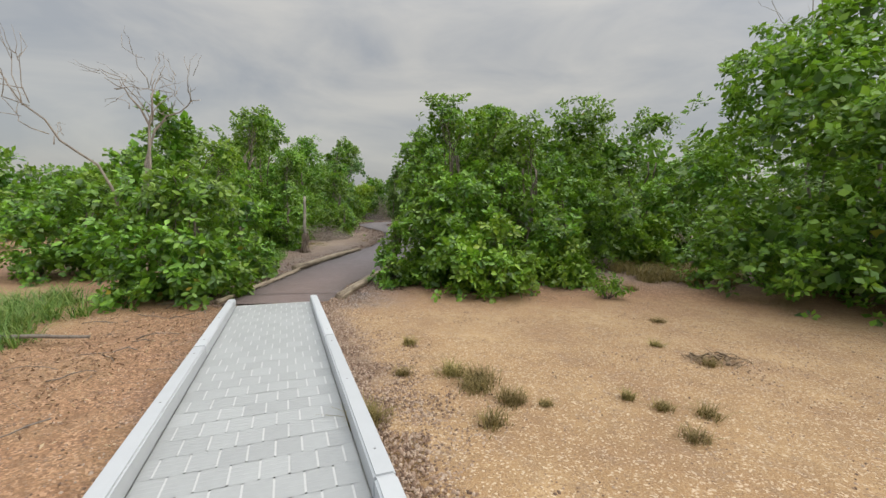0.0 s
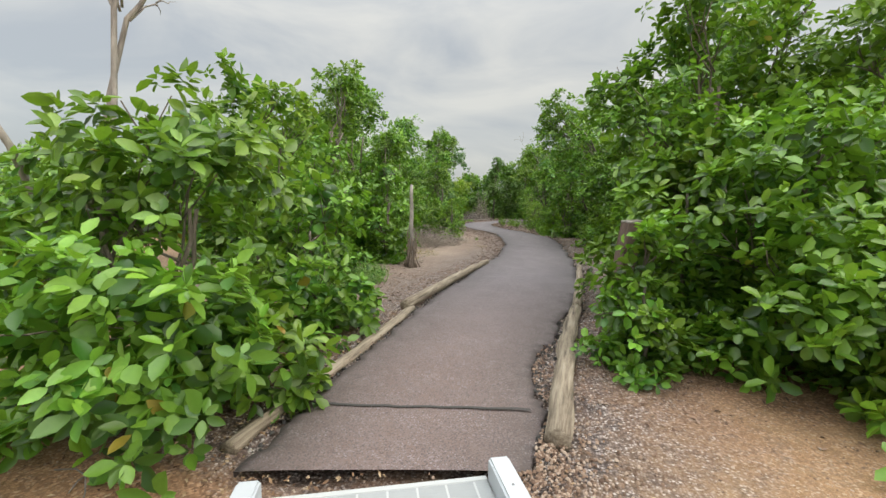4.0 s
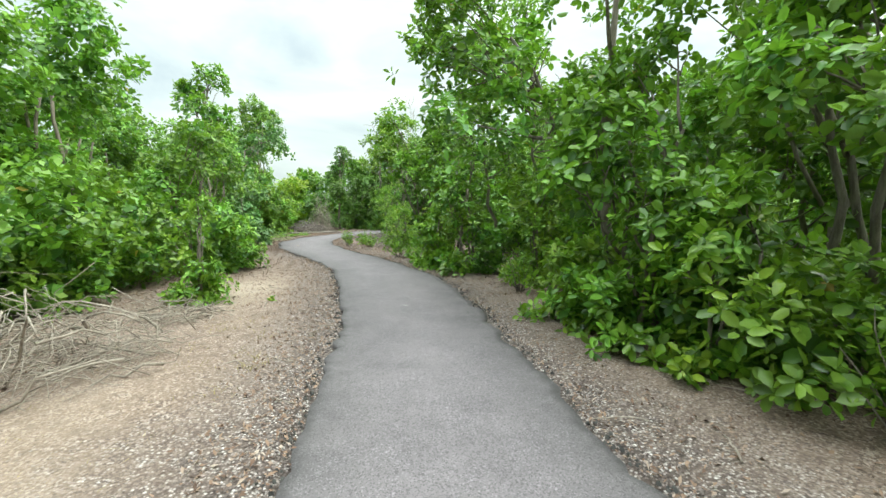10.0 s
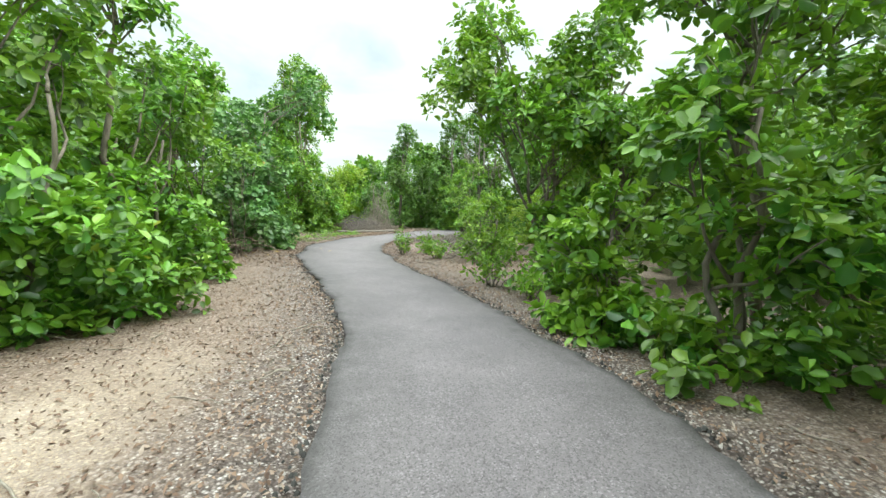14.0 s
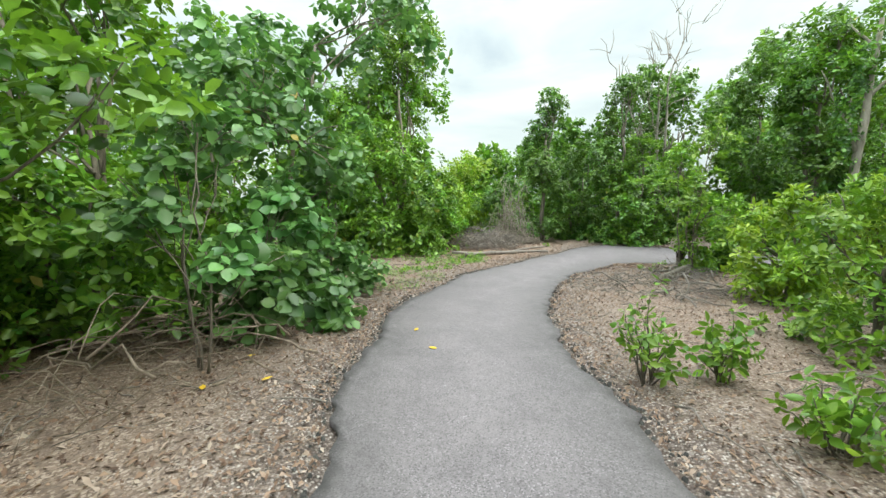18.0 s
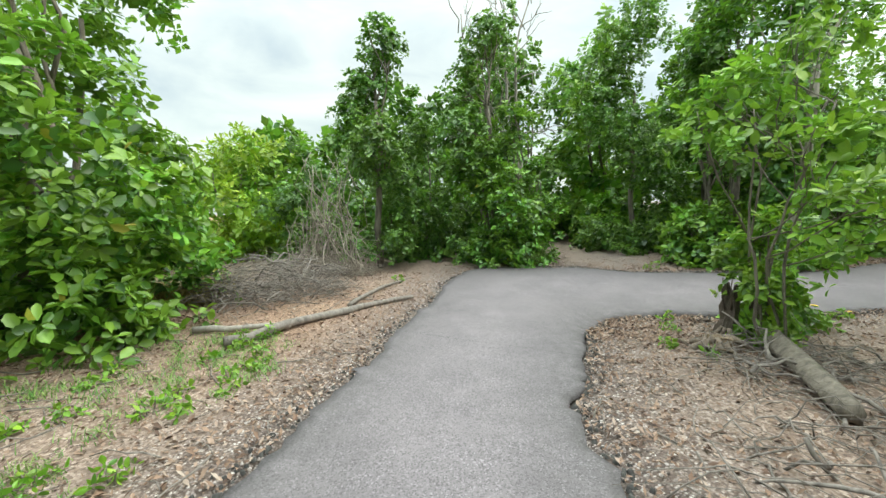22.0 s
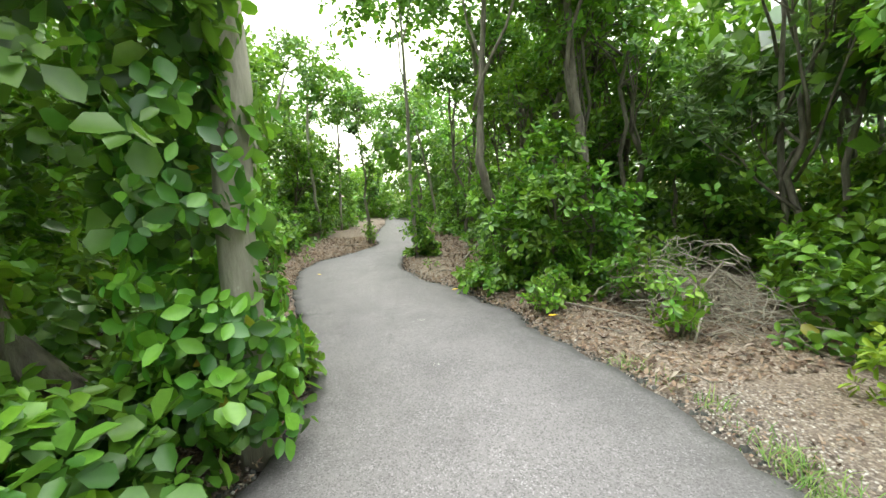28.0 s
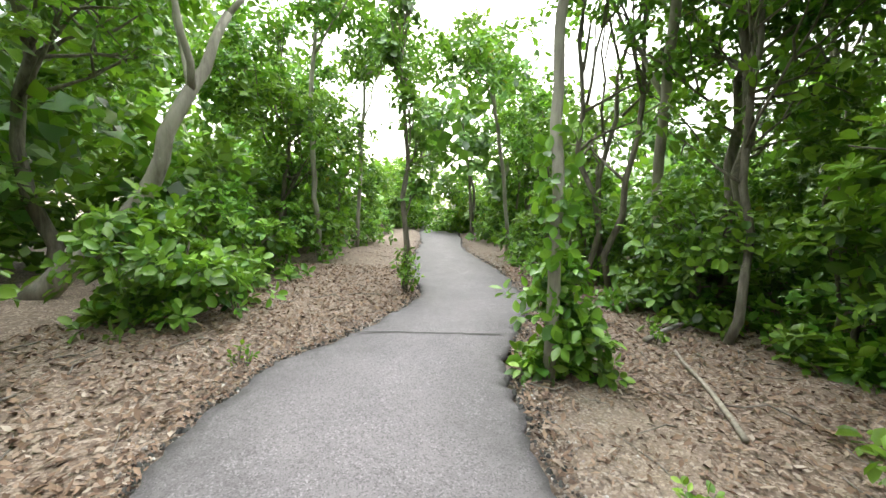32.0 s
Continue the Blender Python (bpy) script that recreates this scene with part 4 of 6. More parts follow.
# ---- logs, post, stump ----
def log(points, radius, label, mat=LOG, name="edging_log", category="log", group="edging logs along the path", flat=1.0, sides=20, rough=0.05, seed=1, grain=0.07, crook=0.008):
    g = np.random.default_rng(seed)
    p = np.array(points, float)
    n = max(6, int(np.linalg.norm(p[-1] - p[0]) / 0.25))
    s = np.linspace(0, len(p) - 1, n)
    q = np.stack([np.interp(s, np.arange(len(p)), p[:, k]) for k in range(3)], 1)
    q += g.normal(0, 1, (n, 3)) * np.array([crook, crook, crook * 0.25])
    rad = np.interp(s, np.arange(len(p)), radius if np.ndim(radius) else np.full(len(p), radius)) * (1 + g.normal(0, 0.02, n))
    # bring the tube into its own frame, y along the log
    d = q[-1] - q[0]
    ang = math.atan2(-d[0], d[1])
    c, sn = math.cos(-ang), math.sin(-ang)
    loc = q - q[0]
    loc = np.stack([loc[:, 0] * c - loc[:, 1] * sn, loc[:, 0] * sn + loc[:, 1] * c, loc[:, 2]], 1)
    v, f = tube_arrays(loc, rad, sides, rough, g, 1 + grain * np.convolve(g.normal(0, 1, sides), [0.5, 0.5], "same"))
    v[:, 2] = (v[:, 2]) * flat
    me = tubes_mesh(name, [(v, f)], mat)
    ob = new(name, me)
    ob.location = q[0]
    ob.rotation_euler = (0, 0, ang)
    return tagged(ob, label, category, group)


log([(-2.80, 8.62, 0.055), (-2.62, 10.2, 0.055), (-2.36, 12.3, 0.05), (-2.17, 13.6, 0.03)], [0.085, 0.085, 0.075, 0.06], "weathered grey treated-pine log edging the path", seed=2)
log([(-2.86, 5.15, 0.0), (-2.78, 6.8, 0.0), (-2.72, 8.7, 0.0)], 0.062, "half-buried pale split log edging the path", seed=3, flat=0.8)
log([(-0.82, 5.62, 0.045), (-0.66, 7.3, 0.05), (-0.40, 9.0, 0.055)], [0.085, 0.085, 0.08], "weathered round pine log edging the path", seed=4)
log([(-0.37, 9.1, 0.04), (-0.12, 11.1, 0.04), (0.12, 13.6, 0.02)], [0.07, 0.07, 0.055], "weathered thin pine log edging the path", seed=6)


def leaning_post():
    root = thing("timber_post", -0.19, 7.72, -0.02, "brown weathered square timber post with a chamfered top", "post")
    m = Matrix.Rotation(radians(8), 4, "Y") @ Matrix.Rotation(radians(20), 4, "Z")
    bm = bmesh.new()
    bmesh.ops.create_cube(bm, size=1)
    for v in bm.verts:
        v.co = Vector((v.co.x * 0.165, v.co.y * 0.165, (v.co.z + 0.5) * 1.42))
    bmesh.ops.subdivide_edges(bm, edges=[e for e in bm.edges if abs(e.verts[0].co.z - e.verts[1].co.z) > 1], cuts=6)
    for v in bm.verts:
        if v.co.z < 1.4:
            v.co.x += 0.004 * math.sin(9 * v.co.z)
            v.co.y += 0.004 * math.cos(7 * v.co.z)
        elif v.co.x < 0:
            v.co.z -= 0.035
    bmesh.ops.bevel(bm, geom=[e for e in bm.edges], offset=0.008, segments=1, affect="EDGES")
    bm.transform(m)
    part("post", bm, POST_WOOD, root)
    bm = bmesh.new()
    bmesh.ops.create_cube(bm, size=1)
    for v in bm.verts:
        v.co = Vector((v.co.x * 0.172, v.co.y * 0.172, 1.422 + v.co.z * 0.016 - (0.035 if v.co.x < 0 else 0)))
    bm.transform(m)
    part("cap", bm, DEAD_WOOD, root, "greyed end grain on top of the post")


leaning_post()


def strangled_stump():
    g = np.random.default_rng(21)
    root = thing("dead_stump", -3.88, 12.4, -0.03, "dead grey trunk wrapped in dry vine roots", "stump")
    core = curve_points((0, 0, 0), (-0.06, 0.25, 2.0), 9, 0, g, 0.04)
    child("trunk", tubes_mesh("trunk", [tube_arrays(core, [0.085, 0.068, 0.056, 0.052, 0.05, 0.048, 0.045, 0.042, 0.036], 16, 0.14, g, 1 + 0.13 * g.normal(0, 1, 16))], DEAD_WOOD), root)
    for k in range(74):
        a = g.uniform(0, 6.28)
        rad = g.uniform(0.06, 0.22)
        top = core[int(g.choice([1, 1, 2, 2, 3, 3, 4]))] + np.array([0.06 * math.cos(a), 0.06 * math.sin(a), 0])
        pts = curve_points((rad * math.cos(a), rad * math.sin(a), 0.0), top, 7, 0, g, 0.16)
        pts[1:5, :2] *= np.array([0.75, 0.6, 0.62, 0.8])[:, None]
        child("vine_root", tubes_mesh("vine_root", [tube_arrays(pts, np.linspace(0.014, 0.006, 7) * g.uniform(0.6, 1.5), 5)], STUMP_WOOD), root)


strangled_stump()


def dead_tree(x, y, tips, base_r, seed, label, mat=DEAD_WOOD, twigs=5, fat=1.0):
    """A leafless tree: limbs from one foot to the given tips, each with side twigs."""
    g = np.random.default_rng(seed)
    z0 = ground_z(x, y) - 0.05
    root = thing("dead_tree", x, y, z0, label, "tree")
    for tip in tips:
        e = np.array(tip[-1] if len(tip) == 2 else tip, float) - np.array([x, y, z0])
        if len(tip) == 2:
            via = np.array(tip[0], float) - np.array([x, y, z0])
            pts = np.vstack([curve_points((0, 0, 0), via, 6, 0, g, 0.10), curve_points(via, e, 7, 0.05, g, 0.16)[1:]])
        else:
            pts = curve_points((0, 0, 0), e, 12, 0, g, 0.10)
            pts[:, :2] *= (np.linspace(0, 1, 12) ** 0.25 * 0.35 + 0.65 * np.linspace(0, 1, 12) ** 0.4)[:, None]
        r = np.linspace(base_r, 0.006 * fat, 12)
        limb = child("limb", tubes_mesh("limb", [tube_arrays(pts, r, 7, 0.08, g)], mat), root)
        sub = []
        for q in range(twigs):
            j = int(g.integers(5, 11))
            d = unit((e / np.linalg.norm(e) + g.normal(0, 0.55, 3))[None])[0]
            d[2] = abs(d[2])
            L = np.linalg.norm(e) * g.uniform(0.10, 0.28)
            t1 = curve_points(pts[j], pts[j] + d * L, 6, 0.03, g, 0.25)
            sub.append(tube_arrays(t1, np.linspace(max(r[j] * 0.55, 0.008 * fat), 0.003 * fat, 6), 5))
            for _ in range(2):
                t2 = curve_points(t1[3], t1[3] + unit((d + g.normal(0, 0.6, 3))[None])[0] * L * 0.5, 5, 0, g, 0.2)
                sub.append(tube_arrays(t2, np.linspace(0.006 * fat, 0.002 * fat, 5), 4))
        tagged(child("twig", tubes_mesh("twig", sub, mat), limb), kind="stuff")
    return root


DEAD_TIPS = [((-4.91, 5.24, 2.34), (-5.5, 4.25, 3.75)), ((-4.58, 6.06, 3.18), (-5.15, 5.78, 3.95)), ((-4.58, 6.06, 3.18), (-4.45, 6.12, 4.05)), ((-4.5, 6.1, 3.1), (-3.8, 6.45, 3.75))]
dead_tree(-4.6, 5.75, DEAD_TIPS, 0.034, 31, "bare grey dead tree rising out of a shrub", twigs=6)
dead_tree(-0.25, 47.2, [(0.75, 47.3, 9.4), (0.05, 47.2, 8.7), (-1.9, 46.3, 7.5), (-1.2, 46.8, 7.0)], 0.10, 32, "tall bare dead tree behind the vines", twigs=12, fat=2.6)
dead_tree(11.0, 9.0, [(9.4, 8.0, 7.6), (10.2, 9.5, 8.2)], 0.05, 33, "bare grey branches beside a leafy tree", twigs=5)

# ---- plants: kind, x, y, height, radius ----
seed = 100
PLANTS = [
    # around the ramp
    ("broad", -3.85, 5.55, 2.45, 1.25, {"low": 0.02, "density": 1.25}),
    ("broad", -3.55, 7.45, 1.95, 0.85, {"low": 0.05}),
    ("light", -4.9, 8.6, 3.3, 1.15, {"low": 0.25}),
    ("broad", -5.6, 10.6, 2.9, 1.25, {"low": 0.05}),
    ("broad", -7.2, 7.2, 2.3, 1.3, {"low": 0.05}),
    ("broad", 1.35, 7.5, 2.5, 1.15, {"low": 0.02, "density": 1.2}),
    ("light", 2.05, 6.65, 1.55, 1.1, {"low": 0.02, "density": 1.1}),
    ("broad", 1.0, 9.4, 4.9, 1.35, {"low": 0.1}),
    ("broad", 3.0, 9.2, 4.4, 1.6, {"low": 0.05}),
    ("broad", 5.2, 11.2, 5.4, 1.7, {"low": 0.08}),
    ("broad", 8.3, 13.6, 5.6, 1.8, {"low": 0.05}),
    ("broad", 11.2, 12.2, 5.0, 2.0, {"low": 0.05}),
    ("light", 4.0, 7.9, 1.15, 0.8, {"low": 0.05}),
    ("light", 7.5, 11.0, 1.6, 0.85, {"low": 0.1}),
    ("light", 4.45, 6.35, 0.55, 0.42, {"low": 0.1}),
    ("broad", 9.7, 6.5, 7.4, 3.1, {"low": 0.03, "leaf": 0.85}),
    ("broad", 11.8, 3.5, 6.0, 2.4, {"low": 0.05, "leaf": 0.9}),
    ("broad", 12.5, 8.5, 5.0, 2.2, {"low": 0.0, "leaf": 0.9}),
    ("light", -14.4, 10.2, 2.4, 1.7, {"low": 0.02, "leaf": 1.2}),
    ("light", -19.5, 11.5, 2.6, 2.3, {"low": 0.02, "leaf": 1.5}),
    ("light", -22.5, 7.0, 2.9, 2.4, {"low": 0.02, "leaf": 1.5}),
    ("fine", -27.0, 12.0, 5.2, 2.0, {"low": 0.3, "leaf": 4.5}),
    ("light", -12.5, 17.0, 2.8, 2.0, {"low": 0.02, "leaf": 1.5}),
    ("broad", -18.0, 19.0, 3.2, 2.6, {"low": 0.02, "leaf": 1.6}),
    # first bend, west side
    ("broad", -6.3, 13.3, 5.3, 1.5, {"low": 0.05}),
    ("broad", -9.0, 13.0, 5.2, 1.9, {"low": 0.05, "leaf": 1.3}),
    ("broad", -4.85, 12.95, 2.5, 0.75, {"low": 0.03, "density": 1.15}),
    ("broad", -6.8, 15.7, 5.6, 1.5, {"low": 0.08}),
    ("broad", -7.9, 16.4, 5.5, 1.7, {"low": 0.05}),
    ("light", -5.75, 16.7, 1.6, 0.7, {"low": 0.26}),
    ("broad", -7.3, 19.3, 4.7, 1.65, {"low": 0.05}),
    ("light", -4.5, 20.1, 1.75, 0.5, {"low": 0.08, "density": 0.5, "leaf": 0.72}),
    ("broad", -7.2, 21.4, 5.5, 1.65, {"low": 0.04}),
    ("broad", -6.2, 25.0, 5.4, 0.8, {"low": 0.66, "trunk": 0.05}),
    ("broad", -6.0, 23.4, 3.7, 1.4, {"low": 0.02, "density": 1.15}),
    ("broad", -6.4, 25.7, 3.5, 1.3, {"low": 0.02}),
    ("broad", -7.3, 27.8, 4.4, 1.35, {"low": 0.42, "thick": 0.5}),
    ("round", -6.9, 29.2, 2.6, 0.75, {"low": 0.3, "leaf": 0.75, "thick": 0.4, "density": 0.6}),
    ("broad", -9.2, 24.2, 5.0, 2.0, {"low": 0.05, "leaf": 1.1}),
    ("broad", -9.8, 20.2, 4.6, 2.1, {"low": 0.05, "leaf": 1.1}),
    ("broad", -10.5, 28.2, 5.2, 2.2, {"low": 0.05, "leaf": 1.1}),
    # first bend, east side
    ("light", 2.0, 11.9, 4.9, 1.15, {"low": 0.04, "density": 1.3, "leaf": 1.05}),
    ("broad", 2.3, 10.2, 4.8, 1.2, {"low": 0.1}),
    ("light", 0.85, 8.35, 2.6, 0.85, {"low": 0.12}),
    ("broad", 0.0, 7.15, 1.35, 0.5, {"low": 0.06, "leaf": 0.8, "density": 1.1}),
    ("broad", 1.45, 11.2, 2.3, 0.8, {"low": 0.05}),
    ("broad", 2.7, 13.1, 5.4, 1.5, {"low": 0.12}),
    ("broad", 2.75, 15.6, 4.6, 1.4, {"low": 0.10}),
    ("broad", 4.0, 16.9, 6.0, 1.7, {"low": 0.35, "lean": (-0.9, 0.2)}),
    ("light", 1.8, 16.4, 1.9, 0.7, {"low": 0.03}),
    ("light", 1.9, 15.0, 1.1, 0.55, {"low": 0.02}),
    ("broad", 1.75, 17.6, 3.9, 1.25, {"low": 0.05, "density": 1.15}),
    ("broad", 2.6, 20.2, 5.9, 1.75, {"low": 0.36, "lean": (-3.2, -0.4), "trunk": 0.06}),
    ("light", 0.3, 26.8, 5.0, 1.35, {"low": 0.3, "lean": (-1.7, 0), "thick": 0.7}),
    ("light", 2.9, 22.4, 3.6, 1.4, {"low": 0.02}),
    ("light", 2.4, 21.7, 6.4, 1.5, {"low": 0.36, "lean": (-1.1, 0.4), "trunk": 0.05}),

    ("light", 2.5, 20.0, 2.4, 0.9, {"low": 0.05, "leaf": 0.85}),
    ("light", 1.3, 18.3, 1.25, 0.62, {"low": 0.02}),
    ("light", 1.05, 20.25, 0.75, 0.42, {"low": 0.05, "density": 0.7}),
    ("light", 1.8, 21.1, 2.3, 0.75, {"low": 0.03, "leaf": 0.9}),
    ("broad", 0.6, 22.8, 3.3, 0.9, {"low": 0.03}),
    ("broad", 1.6, 23.9, 5.0, 1.3, {"low": 0.45, "lean": (-0.8, 0), "trunk": 0.06}),
    ("broad", 3.6, 22.0, 3.6, 1.4, {"low": 0.3}),
    ("broad", 4.6, 18.4, 5.0, 1.9, {"low": 0.08, "leaf": 1.1}),
    ("fine", 5.0, 24.8, 6.2, 2.0, {"low": 0.3, "leaf": 3.0}),
    ("broad", 0.9, 26.2, 4.6, 1.35, {"low": 0.25, "lean": (-0.5, 0)}),
    ("light", -0.6, 25.0, 0.6, 0.35, {"low": 0.02, "density": 0.6}),
    ("light", -1.05, 26.0, 0.8, 0.42, {"low": 0.02, "density": 0.6}),
    ("broad", 0.1, 25.7, 1.7, 0.6, {"low": 0.1}),
    ("light", -0.1, 23.8, 1.65, 0.6, {"low": 0.03}),
    ("light", -0.9, 29.3, 1.7, 0.85, {"low": 0.04, "density": 0.42, "leaf": 0.75}),
    ("broad", 4.8, 28.3, 5.6, 2.0, {"low": 0.06, "leaf": 1.1}),
    # wide bend
    ("round", -7.35, 30.6, 1.9, 1.0, {"low": 0.02, "density": 1.1}),
    ("round", -8.4, 31.6, 5.6, 1.9, {"low": 0.28, "density": 0.9, "trunk": 0.045, "lean": (1.4, 0.9), "leaf": 0.85}),
    ("broad", -8.9, 29.3, 4.6, 1.5, {"low": 0.15}),
    ("broad", -9.3, 38.7, 8.0, 2.25, {"low": 0.03, "density": 1.15, "leaf": 1.1}),
    ("broad", -10.2, 41.0, 6.2, 1.5, {"low": 0.42, "trunk": 0.08, "lean": (0.9, 0.4)}),
    ("broad", -11.4, 38.2, 5.4, 1.7, {"low": 0.05, "leaf": 1.1}),
    ("broad", -11.2, 33.5, 5.6, 2.2, {"low": 0.03, "leaf": 1.2}),
    ("feather", -9.2, 47.0, 4.3, 2.0, {"low": 0.05, "leaf": 1.8}),
    ("broad", -12.0, 43.0, 4.8, 2.2, {"low": 0.03, "leaf": 1.3}),
    ("light", -8.6, 41.9, 1.0, 0.7, {"low": 0.02}),
    ("light", -3.02, 30.1, 0.85, 0.30, {}),
    ("light", -2.42, 30.3, 0.7, 0.26, {}),
    ("light", -2.1, 29.3, 0.6, 0.35, {}),
    ("light", -0.75, 31.6, 2.0, 0.9, {"low": 0.05, "density": 0.42, "leaf": 0.72}),
    ("feather", -0.6, 33.8, 1.7, 0.8, {"low": 0.05, "leaf": 1.4, "density": 0.5}),
    ("broad", 0.9, 30.8, 5.4, 1.7, {"low": 0.3}),
    ("broad", 2.2, 33.2, 5.2, 1.7, {"low": 0.2}),
    ("light", -1.2, 36.25, 3.3, 1.05, {"low": 0.2, "stems": 4, "density": 0.55, "thick": 0.42, "leaf": 0.8}),
    ("light", -1.12, 36.5, 1.4, 0.36, {"low": 0.1, "density": 0.5, "leaf": 0.75}),
    ("broad", 3.7, 47.9, 8.5, 2.2, {"low": 0.15, "leaf": 1.5}),
    ("vine", 1.0, 50.8, 8.4, 2.0, {"low": 0.0, "leaf": 1.8}),
    ("vine", -4.75, 43.2, 6.0, 1.1, {"low": 0.15, "density": 1.3, "trunk": 0.09, "squash": 1.5, "name": "vine_covered_tree"}),
    ("broad", -1.55, 42.95, 4.0, 1.25, {"low": 0.02, "density": 1.1}),
    ("broad", 3.6, 41.9, 6.8, 1.5, {"low": 0.12, "leaf": 0.9}),
    ("vine", -1.95, 43.4, 6.5, 1.25, {"low": 0.0, "density": 1.15, "leaf": 1.15, "trunk": 0.09, "name": "vine_covered_tree"}),
    ("vine", -3.6, 44.9, 4.2, 1.4, {"low": 0.0}),
    ("vine", -3.1, 47.3, 5.4, 1.6, {"low": 0.0, "leaf": 1.5}),
    ("vine", -6.8, 45.2, 3.0, 1.2, {"low": 0.0}),
    ("vine", 2.6, 44.0, 7.4, 1.7, {"low": 0.0, "trunk": 0.09, "name": "vine_covered_tree", "squash": 1.3}),
    ("broad", 1.4, 52.0, 4.8, 2.0, {"low": 0.0, "leaf": 1.8}),
    ("vine", -0.9, 46.6, 7.6, 1.7, {"low": 0.0, "leaf": 1.4}),
    ("broad", -0.85, 44.2, 1.3, 0.6, {"low": 0.0}),
    ("broad", 2.6, 45.4, 1.7, 0.9, {"low": 0.0, "leaf": 1.2}),
    ("vine", 0.6, 48.0, 7.6, 1.7, {"low": 0.0, "leaf": 1.6}),
    ("vine", -4.3, 46.6, 5.6, 1.5, {"low": 0.0, "leaf": 1.5}),
    ("vine", 5.2, 44.4, 6.4, 1.5, {"low": 0.0, "leaf": 1.4, "trunk": 0.08}),
    ("broad", 7.6, 46.4, 5.6, 1.8, {"low": 0.0, "leaf": 1.6}),
    ("broad", 4.2, 49.0, 5.4, 1.9, {"low": 0.0, "leaf": 1.7}),
    ("broad", -8.8, 49.5, 5.0, 2.2, {"low": 0.0, "leaf": 1.8}),
    ("broad", -6.5, 50.0, 5.0, 2.4, {"low": 0.0, "leaf": 1.5}),
    ("broad", -2.0, 51.5, 4.6, 2.4, {"low": 0.0, "leaf": 1.5}),
    # eastward stretch
    ("vine", 2.75, 40.75, 6.8, 1.25, {"low": 0.03, "trunk": 0.10, "name": "vine_covered_tree", "density": 1.25, "leaf": 1.25, "lean": (0.3, 0.3)}),
    ("broad", 2.35, 40.75, 1.5, 0.95, {"low": 0.02, "density": 1.1}),
    ("broad", 3.75, 39.95, 1.1, 0.5, {"low": 0.02}),
    ("vine", 5.6, 43.6, 5.6, 1.6, {"low": 0.05, "leaf": 1.2}),
    ("feather", 1.55, 35.3, 2.15, 1.15, {"low": 0.02, "density": 0.95}),
    ("broad", -0.42, 36.95, 0.66, 0.33, {"low": 0.04, "leaf": 0.85, "density": 0.8}),
    ("broad", 2.9, 34.2, 3.6, 1.4, {"low": 0.05}),
    ("broad", 5.95, 36.15, 2.35, 1.0, {"low": 0.02, "density": 1.1, "leaf": 0.82}),
    ("broad", 6.15, 36.75, 1.5, 0.72, {"low": 0.02, "leaf": 0.82, "thick": 0.6}),
    ("broad", 6.7, 37.0, 1.75, 0.55, {"low": 0.02, "leaf": 0.75, "thick": 0.55}),
    ("broad", 7.1, 34.9, 5.2, 1.4, {"low": 0.28, "leaf": 0.9}),
    ("light", 5.7, 42.3, 6.4, 1.6, {"low": 0.3, "trunk": 0.07, "lean": (0.9, -1.2)}),
    ("light", 9.6, 42.4, 6.4, 1.6, {"low": 0.4, "trunk": 0.07, "lean": (-0.4, -1.2)}),
    ("light", 8.3, 35.6, 4.2, 1.2, {"low": 0.3}),
    ("light", 8.3, 34.0, 5.6, 1.5, {"low": 0.35}),
    ("broad", 7.6, 36.5, 1.5, 0.65, {"low": 0.02, "leaf": 0.82}),
    ("broad", 6.6, 33.6, 2.6, 1.2, {"low": 0.0, "leaf": 1.2}),
    ("light", 4.2, 32.6, 4.2, 1.5, {"low": 0.0, "leaf": 1.2}),
    ("vine", 8.6, 33.9, 2.4, 1.2, {"low": 0.0, "leaf": 1.3}),
    ("light", 7.4, 35.2, 6.2, 1.5, {"low": 0.45, "trunk": 0.08, "lean": (0.2, 0.4)}),
    ("light", 5.0, 36.9, 0.55, 0.32, {"low": 0.05, "density": 0.8}),
    ("fine", 5.0, 33.6, 5.5, 1.7, {"low": 0.3, "leaf": 2.8}),
    ("broad", 6.2, 41.3, 3.6, 1.05, {"low": 0.03, "leaf": 0.85}),
    ("broad", 7.1, 41.25, 2.7, 0.95, {"low": 0.03, "leaf": 0.82}),
    ("broad", 7.8, 42.0, 3.5, 0.9, {"low": 0.05, "leaf": 0.9}),
    ("broad", 8.9, 42.6, 2.6, 0.95, {"low": 0.03}),
    ("broad", 8.3, 43.8, 5.8, 1.8, {"low": 0.3, "trunk": 0.08}),
    ("light", 6.42, 37.5, 0.42, 0.26, {"low": 0.02}),
    ("broad", 9.55, 35.3, 1.5, 0.6, {"low": 0.02, "leaf": 0.95}),
    ("vine", 12.35, 39.0, 4.2, 0.42, {"low": 0.2, "trunk": 0.05, "name": "vine_covered_sapling", "label": "slim sapling wrapped in creeper leaves", "squash": 2.0}),
    ("broad", 9.6, 37.82, 0.9, 0.3, {"low": 0.02, "leaf": 0.8, "density": 0.7}),
    ("light", 12.3, 38.95, 0.7, 0.24, {}),
    ("light", 10.2, 35.9, 4.3, 1.0, {"low": 0.42, "trunk": 0.05}),
    ("broad", 11.2, 41.55, 1.35, 0.8, {"low": 0.02}),
    ("broad", 13.2, 41.6, 1.6, 1.0, {"low": 0.02}),
    ("broad", 12.9, 43.9, 6.2, 1.9, {"low": 0.42, "trunk": 0.10}),
    ("broad", 15.4, 41.6, 5.2, 1.6, {"low": 0.1}),
    ("broad", 18.2, 41.0, 5.2, 1.6, {"low": 0.08}),
    ("broad", 11.1, 35.6, 1.7, 0.9, {"low": 0.02, "leaf": 0.95}),
